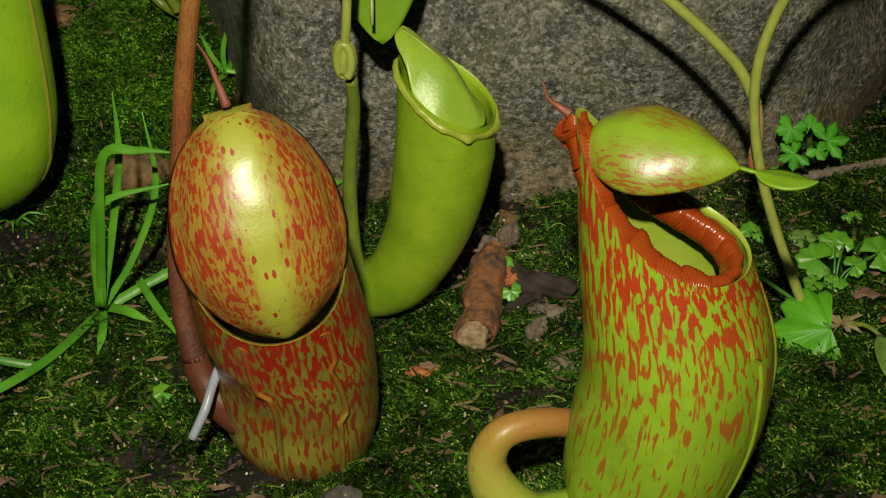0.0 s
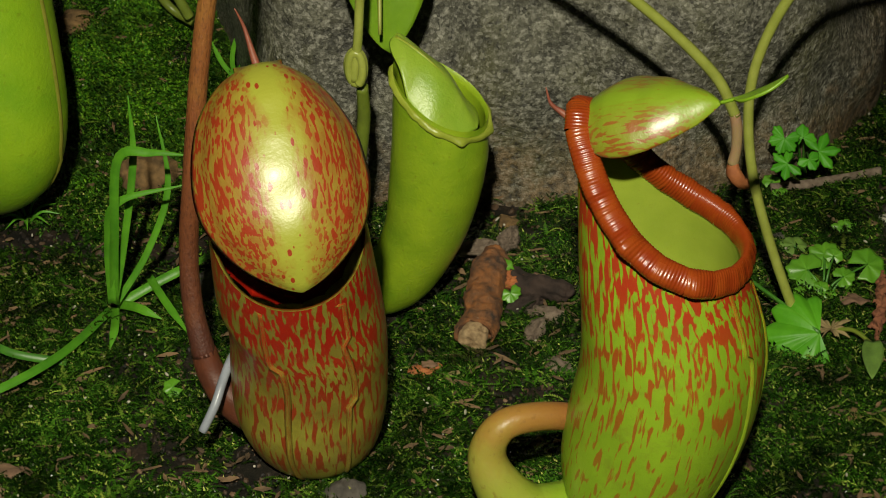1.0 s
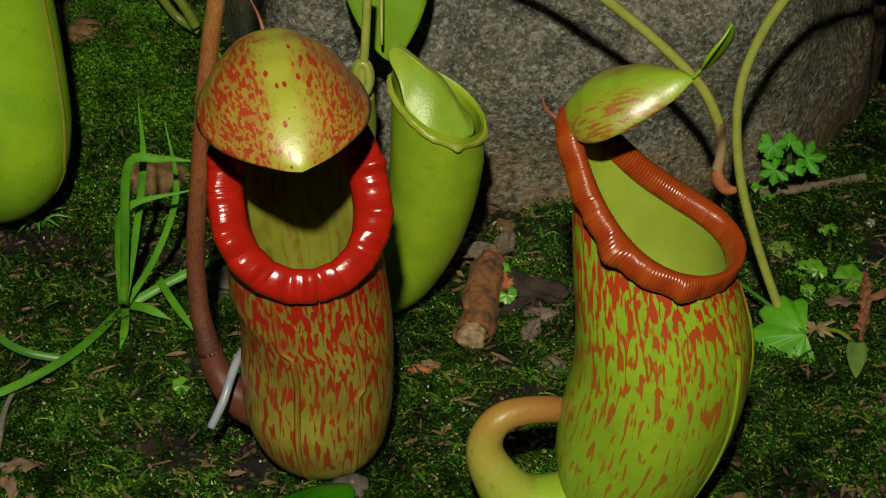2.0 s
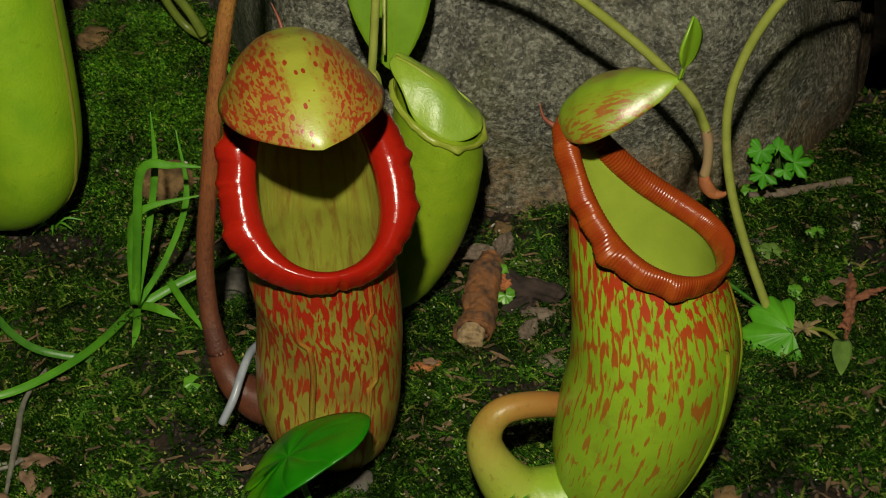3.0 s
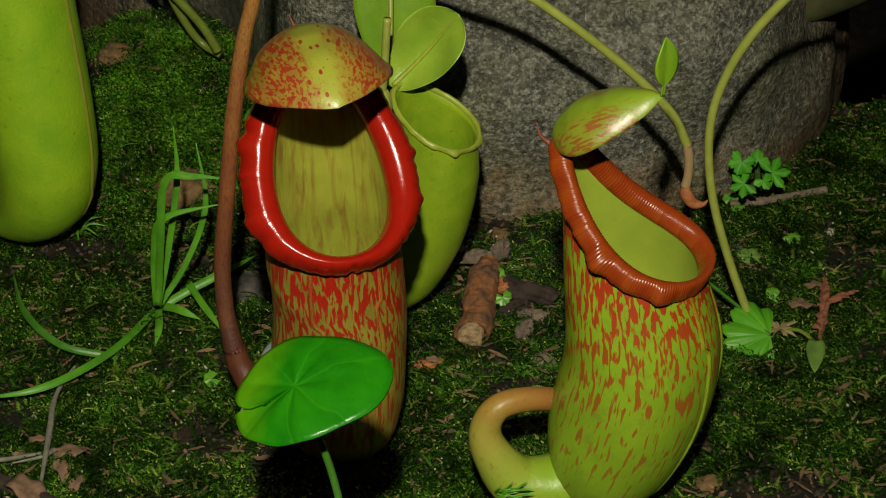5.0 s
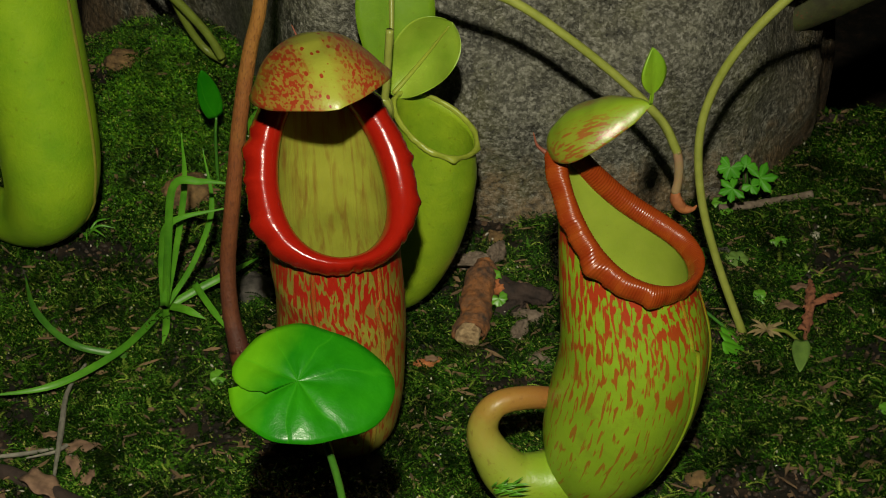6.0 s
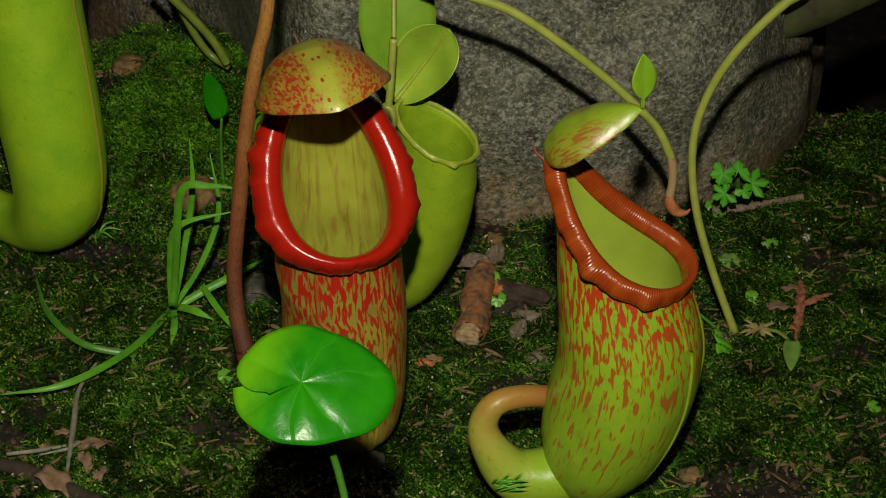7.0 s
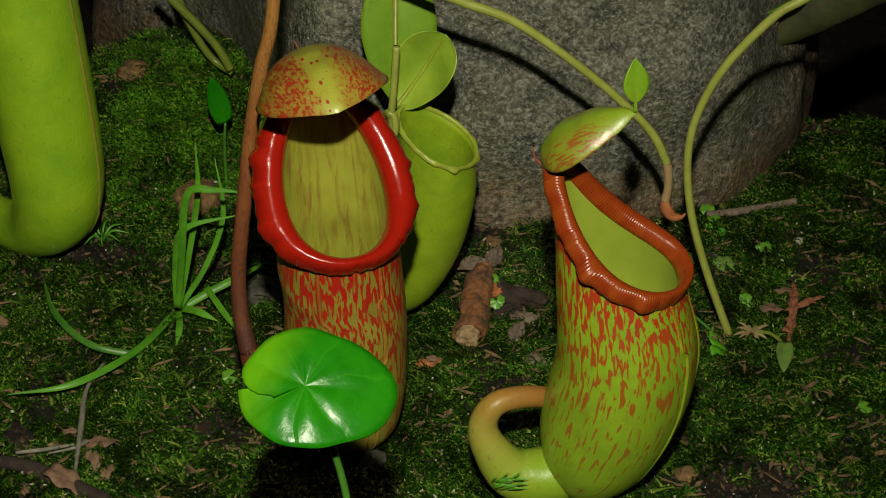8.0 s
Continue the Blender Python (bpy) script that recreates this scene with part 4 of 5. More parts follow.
def fallen_log():
    a, b_ = on_ground(*(0.0127, 0.0136), 0.007), on_ground(*(0.0248, 0.0860), 0.010)
    p = thing("branch_stub", Matrix.Translation(a), "short sawn branch with orange-brown bark lying on moss", "branch")
    d = (b_ - a) * 0.66
    bark = tube([Vector((0, 0, 0)), d * 0.03, d * 0.15 + Vector((0.0008, 0, 0)), d * 0.5 + Vector((-0.0006, 0, 0)), d * 0.8, d * 0.97, d * 1.03], [0.0066, 0.0074, 0.0076, 0.0066, 0.0072, 0.0066, 0.002], 120, 56, 0.04)
    part("bark", roughen(bark, ((0.0016, 90), (0.0010, 300), (0.0006, 800)), 3.0), BARK_ORANGE, p)
    n = -d.normalized()
    e = roughen(tube([n * -0.002, n * 0.0022, n * 0.0040, n * 0.0046, n * 0.0047], [0.0056, 0.0055, 0.0052, 0.0042, 0.0012], 24, 40, 0.12), ((0.0007, 420), (0.0004, 1100)), 5.0)
    part("cut_end", e, CUT_WOOD, p, "pale sawn end")
    s2 = on_ground(*(0.0309, 0.0494), 0.006) - a
    part("side_branch", roughen(tube([s2 + Vector((-0.008, 0.004, 0.003)), s2, s2 + Vector((0.009, -0.003, 0.0)), s2 + Vector((0.017, -0.005, -0.001)), s2 + Vector((0.020, -0.006, -0.001))], [0.0036, 0.0048, 0.0044, 0.0034, 0.001], 60, 28, 0.3), ((0.0012, 220), (0.0007, 600)), 9.0), BARK, p, "dark rotten side branch")


def twig():
    p = flat_tube("twig", [(0.1360, 0.1297), (0.1510, 0.1332), (0.1661, 0.1367), (0.1835, 0.1425)], [0.0016, 0.0019, 0.0018, 0.0020], DEAD_WOOD, None, 0.004, 40, 12, 0.25)
    tagged(p, "thin weathered grey twig lying across the moss", "twig")
    q = part("twig", tube([on_ground(*(0.0067, 0.0659), 0.010), on_ground(*(0.0163, 0.0598), 0.013), on_ground(*(0.0257, 0.0532), 0.012)], [0.0005, 0.0007, 0.0005], 20, 8), DEAD_WOOD)
    tagged(q, "thin pale dry stalk lying over the branch stub", "twig")
    q = flat_tube("stick", [(-0.2018, -0.0803), (-0.1803, -0.0893), (-0.1613, -0.0997), (-0.1423, -0.1123)], [0.002, 0.0034, 0.0036, 0.003], BARK, None, 0.003, 30, 12, 0.25)
    tagged(q, "dark wet stick lying on the soil", "stick")
    for pts, radii in (([(-0.158, -0.009), (-0.163, -0.03), (-0.161, -0.058), (-0.158, -0.098)], [0.0007, 0.0010, 0.0014, 0.0006]), ([(-0.187, -0.079), (-0.173, -0.076), (-0.162, -0.073)], [0.0008, 0.0010, 0.0005]), ([(-0.172, -0.082), (-0.161, -0.076), (-0.157, -0.07)], [0.0004, 0.0008, 0.0010])):
        q = flat_tube("straw", pts, radii, STRAW_GREY, None, 0.006, 30, 8, 0.2)
        tagged(q, "thin dry grey straw on the moss", "straw", "straws")


def curled_leaf(at, size, turn_, material=None, label="curled dry brown leaf fragment on moss", name="dry_leaf"):
    ob = part(name, blade(size, size * 0.55, boat, dome=size * 0.14, droop=size * 0.2, fold=0.3, nu=12, nv=9, wave=size * 0.05), material or DRY)
    ob.matrix_basis = Matrix.Translation(on_ground(*at, 0.0035)) @ pose(0, 0, 0, turn_[0], turn_[1], turn_[2])
    return tagged(ob, label, "dry leaf", "dry leaves")


def dry_leaves():
    for at, size, turn_ in (((-0.158, -0.071), 0.018, (4, 8, 118)), ((-0.154, -0.078), 0.013, (-6, 20, 20)), ((-0.17, -0.094), 0.024, (4, 10, 55)), ((-0.1740, -0.0700), 0.010, (10, 0, 140)), ((-0.1685, -0.0620), 0.009, (0, 10, 110)), ((0.154, 0.038), 0.015, (5, 10, 110)), ((0.012, 0.060), 0.013, (35, 10, 150)),
                            ((-0.1460, -0.0944), 0.012, (-10, 20, 170)), ((-0.2157, 0.0333), 0.012, (10, 0, 40)), ((0.0143, 0.0753), 0.014, (30, 10, 150)), ((0.1644, 0.0575), 0.012, (0, 15, 120)), ((-0.0069, -0.0022), 0.008, (0, 0, 100)),
                            ((0.0349, -0.0483), 0.012, (20, 0, 30)), ((0.0416, -0.0517), 0.010, (0, 30, 80)), ((0.0349, 0.0550), 0.010, (0, 25, 60))):
        curled_leaf(at, size, turn_)


def dry_fern():
    o = on_ground(*(0.1688, 0.0249), 0.003)
    p = thing("dry_fern", Matrix.Translation(o), "rusty brown dried fern frond on the moss", "dry fern")
    main = [(-0.006, -0.016, 0.0), (-0.002, -0.004, 0.003), (0.000, 0.010, 0.005), (0.002, 0.024, 0.005), (0.0035, 0.036, 0.004)]
    part("frond_stem", roughen(tube(main, [0.0005, 0.0019, 0.0024, 0.0017, 0.0005], 110, 20, 0.5, 0.5), ((0.0016, 260), (0.0010, 620), (0.0005, 1400)), 2.0), RUST, p)
    for t_, l, a_, w_ in ((0.22, 0.005, 150, 0.9), (0.32, 0.006, 120, 1.2), (0.45, 0.004, 140, 0.8), (0.50, 0.020, 34, 1.3), (0.54, 0.012, 18, 1.0), (0.72, 0.003, 40, 0.7), (0.84, 0.004, 70, 0.7)):
        c = Vector(spline(main, 50)[int(t_ * 49)])
        d = Vector((math.cos(radians(a_)), math.sin(radians(a_)) * 0.8, 0.15))
        shard = tube([c, c + d * l * 0.5 + Vector((0, 0.001, 0.001)), c + d * l], [0.0006, 0.0010 * w_, 0.0003], 46, 14, 0.6, 0.45)
        part("leaflet", roughen(shard, ((0.0009, 420), (0.0006, 1100)), t_ * 30), RUST, p)


def polar_leaf(radius, cup=0.0, start=-150, end=150, rings_=8, sectors=96, thick=0.0005):
    """A flat leaf about its stalk's end that points along +x; radius(theta) is its outline."""
    bm = bmesh.new()
    sheets = []
    for face in (0, 1):
        rows = []
        for i in range(1, rings_ + 1):
            k = i / rings_
            rows.append([bm.verts.new((radius(th) * k * math.cos(th), radius(th) * k * math.sin(th), cup * k * k + 0.05 * radius(th) * math.cos(th * 6) * k - face * thick))
                         for th in np.radians(np.linspace(start, end, sectors))])
        mid = bm.verts.new((0, 0, -face * thick))
        for j in range(sectors - 1):
            f = [mid, rows[0][j], rows[0][j + 1]]
            bm.faces.new(f if face == 0 else f[::-1])
            for i in range(rings_ - 1):
                f = [rows[i][j], rows[i + 1][j], rows[i + 1][j + 1], rows[i][j + 1]]
                bm.faces.new(f if face == 0 else f[::-1])
        sheets.append(rows)
    for j in range(sectors - 1):
        bm.faces.new((sheets[0][-1][j], sheets[1][-1][j], sheets[1][-1][j + 1], sheets[0][-1][j + 1]))
    return bm


def scalloped(size, lobes, deep):
    """An outline of rounded lobes with notches between them and a finely toothed edge."""
    gap = 5.24 / lobes
    mids = [(k - (lobes - 1) / 2) * gap for k in range(lobes)]
    return lambda th: size * (1 - 1.7 * deep * min(abs(th - m) / (gap / 2) for m in mids) ** 1.8) * (1 - 0.10 * abs(math.sin(th * lobes * 1.8)) ** 2)


def small_leaf_plant(name, at, leaves, label, material=None, group=""):
    """A low plant: leaves are (x, y, height, size, lobes, depth of lobes, tilt rx, ry, turn)."""
    o = on_ground(*at)
    p = thing(name, Matrix.Translation(o), label, "small plant", group)
    for x, y, h, size, lobes, deep, rx, ry, rz in leaves:
        part("stalk", tube([(0, 0, -0.002), (x * 0.4, y * 0.4, h * 0.7), (x, y, h)], [0.0006, 0.0005, 0.0004], 12, 7), STALK, p)
        part("leaf", polar_leaf(scalloped(size, lobes, deep), -size * 0.12), material or LEAF_MID, p).matrix_basis = pose(x, y, h, rx, ry, 0) @ pose(0, 0, 0, 0, 0, rz)
    return p


def grass_strip(points, width, material, parent):
    """A grass blade with a fold along its middle."""
    c = [Vector(q) for q in spline(points, 28)]
    rows, side = [], None
    for i, q in enumerate(c):
        d = (c[min(i + 1, 27)] - c[max(i - 1, 0)]).normalized()
        side = d.cross(Vector((0, -0.8, 0.6)))
        side = side.normalized() if side.length > 0.05 else Vector((1, 0, 0))
        up = side.cross(d)
        w = width * 0.55 * min(1, (1 - i / 27) * 2.6 + 0.1)
        rows.append([q - side * w + up * w * 0.35, q - up * 0.0001, q + side * w + up * w * 0.35, q + side * w + up * (w * 0.35 - 0.0003), q - up * 0.0005, q - side * w + up * (w * 0.35 - 0.0003)])
    return part("blade", loft(rows, cap_start=True, cap_end=True), material, parent)


def grass_tufts():
    o = on_ground(*(-0.1289, 0.0447))
    p = thing("grass_tuft", Matrix.Translation(o), "tuft of bent bright green grass blades on moss", "grass")
    for width, pts in ((0.0026, ((-0.1266, 0.0300, 0.0105), (-0.1196, 0.0300, 0.0408), (-0.1135, 0.0300, 0.0748), (-0.1132, 0.0300, 0.1003))), (0.0030, ((-0.1269, 0.0280, 0.0118), (-0.1252, 0.0250, 0.0407), (-0.1191, 0.0200, 0.0609), (-0.0932, 0.0200, 0.0685))),
                       (0.0032, ((-0.1266, 0.0300, 0.0105), (-0.1216, 0.0200, 0.0470), (-0.1162, 0.0150, 0.0820), (-0.1032, 0.0120, 0.0861), (-0.0896, 0.0100, 0.0861))), (0.0034, ((-0.1275, 0.0385, 0.0040), (-0.1134, 0.0445, 0.0100), (-0.1001, 0.0516, 0.0140), (-0.0864, 0.0705, 0.0120))),
                       (0.0032, ((-0.1271, 0.0400, 0.0040), (-0.1176, 0.0304, 0.0080), (-0.1080, 0.0256, 0.0060))), (0.0028, ((-0.1149, 0.0464, 0.0120), (-0.1066, 0.0309, 0.0100), (-0.0960, 0.0154, 0.0050))),
                       (0.0030, ((-0.1289, 0.0365, 0.0040), (-0.1433, -0.0037, 0.0080), (-0.1684, -0.0306, 0.0080), (-0.1986, -0.0350, 0.0050))), (0.0030, ((-0.1279, 0.0375, 0.0040), (-0.1253, 0.0196, 0.0060), (-0.1260, 0.0095, 0.0030))),
                       (0.0024, ((-0.1269, 0.0350, 0.0073), (-0.1133, 0.0400, 0.0283), (-0.1042, 0.0450, 0.0537), (-0.1071, 0.0500, 0.0817)))):
        grass_strip([Vector(q) - o for q in pts], width, GRASS, p)
    o = on_ground(*(-0.1422, 0.0043))
    p = thing("grass", Matrix.Translation(o), "single dark green arching grass blade", "grass")
    grass_strip([Vector(q) - o for q in ((-0.1409, -0.0001, 0.0030), (-0.1653, 0.0019, 0.0080), (-0.1847, 0.0225, 0.0120), (-0.1970, 0.0602, 0.0090))], 0.0028, STALK, p)
    o = on_ground(*(-0.1033, 0.2448))
    p = thing("grass_tuft", Matrix.Translation(o), "small dark green grass tuft at the boulder's foot", "grass")
    for pts in (((-0.0968, 0.2000, 0.0223), (-0.0972, 0.2000, 0.0332), (-0.0935, 0.2000, 0.0479)), ((-0.0968, 0.2000, 0.0223), (-0.0911, 0.2000, 0.0317), (-0.0846, 0.2000, 0.0370)), ((-0.0968, 0.2000, 0.0223), (-0.1023, 0.2000, 0.0306), (-0.1063, 0.2000, 0.0415)), ((-0.0953, 0.1900, 0.0286), (-0.0868, 0.1900, 0.0270), (-0.0772, 0.1900, 0.0255)), ((-0.0968, 0.2000, 0.0223), (-0.1007, 0.1900, 0.0219), (-0.1011, 0.1800, 0.0188))):
        grass_strip([Vector(q) - o for q in pts], 0.002, GRASS, p)
    o = on_ground(*(-0.0539, 0.1305))
    p = thing("grass", Matrix.Translation(o), "broad bright green grass blade lying on moss", "grass")
    grass_strip([Vector(q) - o for q in ((-0.0587, 0.1108, 0.0100), (-0.0430, 0.1194, 0.0140), (-0.0246, 0.1430, 0.0120))], 0.0048, GRASS, p)
    o = on_ground(*(-0.1752, 0.1072))
    p = thing("grass_tuft", Matrix.Translation(o), "wispy pale seedling grass in the moss", "grass")
    for k in range(9):
        a_ = k * 0.7
        grass_strip([(0, 0, 0), (0.006 * math.cos(a_), 0.006 * math.sin(a_), 0.006), (0.014 * math.cos(a_), 0.014 * math.sin(a_), 0.005)], 0.0009, GRASS, p)


def stones():
    for at, size, flat, mat, label in (((-0.1290, 0.1420), 0.0125, 0.8, STONE_BROWN, "rough ochre-brown stone half sunk in moss"), ((-0.0897, 0.0592), 0.011, 0.7, STONE_GREY, "grey stone half buried beside the pitcher"),
                                       ((-0.1700, 0.2200), 0.009, 0.45, STONE_BROWN, "flat brown stone showing through the moss"), ((-0.0790, 0.1870), 0.0125, 0.9, STONE_BROWN, "pitted brown stone at the boulder's foot"),
                                       ((-0.0304, -0.0836), 0.008, 0.6, STONE_GREY, "small dark stone in the soil"), ((0.1358, 0.0945), 0.006, 0.6, STONE_GREY, "small grey pebble on moss"),
                                       ((0.0239, 0.1079), 0.006, 0.7, STONE_BROWN, "brown pebble at the boulder's foot"), ((-0.1977, 0.0324), 0.0045, 0.5, STONE_BROWN, "small brown pebble on the moss"), ((-0.1759, 0.0148), 0.0048, 0.5, STONE_BROWN, "small brown pebble on the moss"),
                                       ((0.1811, -0.0793), 0.005, 0.5, STONE_BROWN, "small brown pebble on the moss"), ((0.1907, 0.1040), 0.003, 0.6, STONE_BROWN, "small pale pebble on the moss"), ((0.1085, -0.0850), 0.005, 0.5, STONE_BROWN, "small brown pebble on the moss"),
                                       ((-0.0940, -0.0210), 0.0018, 0.8, GRIT, "tiny white pebble on the moss"), ((0.1810, 0.1080), 0.0026, 0.7, GRIT, "tiny pale pebble on the moss"), ((0.1520, -0.0360), 0.0020, 0.8, GRIT, "tiny white pebble on the moss"), ((0.1500, -0.0330), 0.0040, 0.6, STONE_BROWN, "small brown clod on the moss")):
        bm = bmesh.new()
        bmesh.ops.create_icosphere(bm, subdivisions=4, radius=1)
        seed = Vector((at[0] * 90, at[1] * 70, size * 500))
        for v in bm.verts:
            d = v.co.normalized()
            v.co = d * size * (1 + 0.35 * noise.noise(d * 1.3 + seed) + 0.14 * noise.noise(d * 4 + seed) + 0.05 * noise.noise(d * 13 + seed))
            v.co.z *= flat
        ob = part("stone", bm, mat)
        ob.location = on_ground(*at, size * flat * 0.25)
        tagged(ob, label, "stone", "stones")


def moss_sprig():
    """A small feathery sprig of moss that has climbed onto the green pitcher's foot."""
    o = Vector((0.0285, -0.1235, 0.0240))
    p = thing("moss_sprig", Matrix.Translation(o), "feathery green moss sprig lying against the pitcher's foot", "moss")
    rng = np.random.default_rng(8)
    for k in range(34):
        a_, l = rng.uniform(-0.3, 1.25), rng.uniform(0.004, 0.010)
        at = Vector((rng.uniform(-0.006, 0.003), rng.uniform(-0.001, 0.001), rng.uniform(-0.004, 0.001)))
        d = Vector((math.cos(a_), -0.25, math.sin(a_) * 0.8))
        grass_strip([at, at + d * l * 0.5 + Vector((0, -0.0008, 0.0006)), at + d * l], rng.uniform(0.0004, 0.0007), GRASS, p)


def wire_hook():
    pts = [(-0.0664, -0.0520, 0.0446), (-0.0688, -0.0620, 0.0464), (-0.0711, -0.0720, 0.0437), (-0.0736, -0.0780, 0.0376), (-0.0781, -0.0820, 0.0293)]
    o = Vector(pts[-1])
    ob = part("wire", tube([Vector(q) - o for q in pts], [0.0016, 0.0016, 0.0016, 0.0016, 0.0015], 30, 12), WIRE)
    ob.location = o
    tagged(ob, "bent silvery plastic coated wire holding the pitcher", "wire")


def litter():
    """Needles, crumbs and flakes too many to count, strewn over the moss."""
    rng = np.random.default_rng(11)
    bm = bmesh.new()
    for k in range(2000):
        y = rng.uniform(-0.13, 0.30)
        x = rng.uniform(-1, 1) * (0.21 + 0.2 * (y + 0.12))
        c = on_ground(x, y, 0.0026 + rng.uniform(0, 0.001))
        l, w, a_ = rng.uniform(0.001, 0.0055), rng.uniform(0.0004, 0.0013), rng.uniform(0, 6.28)
        d, e = Vector((math.cos(a_), math.sin(a_), rng.uniform(-0.3, 0.3))) * l, Vector((-math.sin(a_), math.cos(a_), rng.uniform(-0.5, 0.5))) * w
        u = Vector((0, 0, 0.0004))
        low = [bm.verts.new(c + v - u) for v in (-d, e, d, -e * 0.7)]
        top = [bm.verts.new(c + v * 0.8 + u) for v in (-d, e, d, -e * 0.7)]
        bm.faces.new(top)
        for i in range(4):
            bm.faces.new((low[i], low[(i + 1) % 4], top[(i + 1) % 4], top[i]))
    ob = part("litter", bm, LITTER)
    for f in ob.data.polygons:
        f.use_smooth = False
    tagged(ob, "brown crumbs and needles strewn over the moss", "litter", kind="stuff")


def soil_crumbs():
    """Dark crumbs of earth and rotten wood, thickest where the moss is thin."""
    rng = np.random.default_rng(31)
    bm = bmesh.new()
    bmesh.ops.create_icosphere(bm, subdivisions=1, radius=1)
    bm.verts.index_update()
    ball = np.array([v.co[:] for v in bm.verts])
    tris = np.array([[v.index for v in f.verts] for f in bm.faces])
    bm.free()
    verts, faces, made = [], [], 0
    while made < 9000:
        x, y = in_view(rng)
        if rng.random() < cushion(x, y) * 0.95:
            continue
        r = rng.uniform(0.0004, 0.0012) * (2.0 if rng.random() > 0.94 else 1.0)
        lump = ball * (r * rng.uniform(0.6, 1.5, 3)) * (1 + rng.uniform(-0.3, 0.3, (len(ball), 1)))
        lump = lump @ np.array(Euler(rng.uniform(0, 6.28, 3)).to_matrix())
        verts.append(lump + np.array(on_ground(x, y, r * 0.3)))
        faces.append(tris + made * len(ball))
        made += 1
    me = bpy.data.meshes.new("soil_crumbs")
    me.from_pydata(np.vstack(verts).tolist(), [], np.vstack(faces).tolist())
    me.materials.append(CRUMB)
    tagged(new("soil_crumbs", me), "dark crumbs of damp soil and rotten wood between the moss", "soil", kind="stuff")


def grit():
    """Pale sand grains and seed husks, too many to count, caught in the moss."""
    rng = np.random.default_rng(23)
    bm = bmesh.new()
    for k in range(520):
        y = rng.uniform(-0.13, 0.27)
        x = rng.uniform(-1, 1) * (0.21 + 0.2 * (y + 0.12))
        c = on_ground(x, y, 0.0034 + rng.uniform(0, 0.0012))
        r = rng.uniform(0.0002, 0.0007) * (1.7 if rng.random() > 0.93 else 1.0)
        m = Matrix.Translation(c) @ pose(0, 0, 0, *rng.uniform(0, 180, 3)) @ Matrix.Diagonal((r * rng.uniform(0.8, 2.2), r, r * 0.7, 1))
        bmesh.ops.create_icosphere(bm, subdivisions=1, radius=1, matrix=m)
    tagged(part("grit", bm, GRIT), "pale sand grains and husks caught in the moss", "grit", kind="stuff")


def wilted_flower():
    o = on_ground(*(0.1478, 0.0180), 0.006)
    p = thing("withered_flower", Matrix.Translation(o), "withered pale brown flower head lying on moss", "flower")
    for k in range(14):
        a_ = k * 2.4
        d = Vector((math.cos(a_), math.sin(a_), 0.25 + 0.2 * math.sin(k)))
        l = 0.006 + 0.004 * ((k * 37) % 10) / 10
        part("sepal", tube([(0, 0, 0), d * l * 0.6, d * l + Vector((0, 0, -0.0015))], [0.0005, 0.0008, 0.0002], 10, 7, 0.3, 0.4), STRAW, p)
    part("stalk", tube([(0.002, 0, 0), (0.008, -0.004, 0.002), (0.014, -0.012, 0.001)], [0.0009, 0.0009, 0.0007], 14, 8), STEM_OLIVE, p)
    t_ = part("drooping_leaf", blade(0.022, 0.008, boat, dome=0.001, fold=0.4, nu=16, nv=7), LEAF_DULL, p, "limp pale green leaf")
    t_.matrix_basis = pose(0.014, -0.012, 0.002, 4, 0, -8)


def far_pitcher():
    o = Vector((0.2114, 0.2000, 0.0867))
    p = thing("pitcher", Matrix.Translation(o), "green pitcher with red blotches, its colours darkened for the shade", "pitcher plant", "pitchers")
    a_, b_ = Vector((0.1666, 0.2000, 0.0702)) - o, Vector((0.2381, 0.2000, 0.1158)) - o
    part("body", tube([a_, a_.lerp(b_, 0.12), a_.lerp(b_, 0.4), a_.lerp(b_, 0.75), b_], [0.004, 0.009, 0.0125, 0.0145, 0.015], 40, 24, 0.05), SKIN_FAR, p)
    part("stalk", tube([Vector((0.1608, 0.2000, 0.1126)) - o, Vector((0.1611, 0.2000, 0.0867)) - o, Vector((0.1578, 0.2000, 0.0735)) - o, Vector((0.1594, 0.2000, 0.0569)) - o, Vector((0.1654, 0.2000, 0.0440)) - o], [0.0018, 0.0018, 0.002, 0.0028, 0.001], 30, 10, 0.2), RUST, p, "withered brown tendril end")
    part("leaf_base", blade(0.04, 0.014, boat, dome=0.002, nu=16, nv=9), LEAF_MID, p).matrix_basis = Matrix.Translation(Vector((0.1656, 0.1500, 0.1106)) - o) @ pose(0, 0, 0, 10, 30, 150)


def back_stems():
    a_ = stem("stem", [(-0.1527, 0.2000, 0.1060), (-0.1432, 0.2000, 0.0930), (-0.1307, 0.2000, 0.0783), (-0.1210, 0.2000, 0.0650), (-0.1148, 0.2000, 0.0525)], [0.0024, 0.0024, 0.0023, 0.0022, 0.0024], STEM_OLIVE, "olive green stem arching down at the boulder's edge", "stem")
    b2 = stem("stem", [(-0.1451, 0.2100, 0.1047), (-0.1391, 0.2100, 0.0817), (-0.1320, 0.2100, 0.0644), (-0.1242, 0.2100, 0.0522), (-0.1142, 0.2050, 0.0480)], [0.002, 0.002, 0.002, 0.002, 0.0022], STEM_OLIVE, "olive green stem arching down at the boulder's edge", "stem")


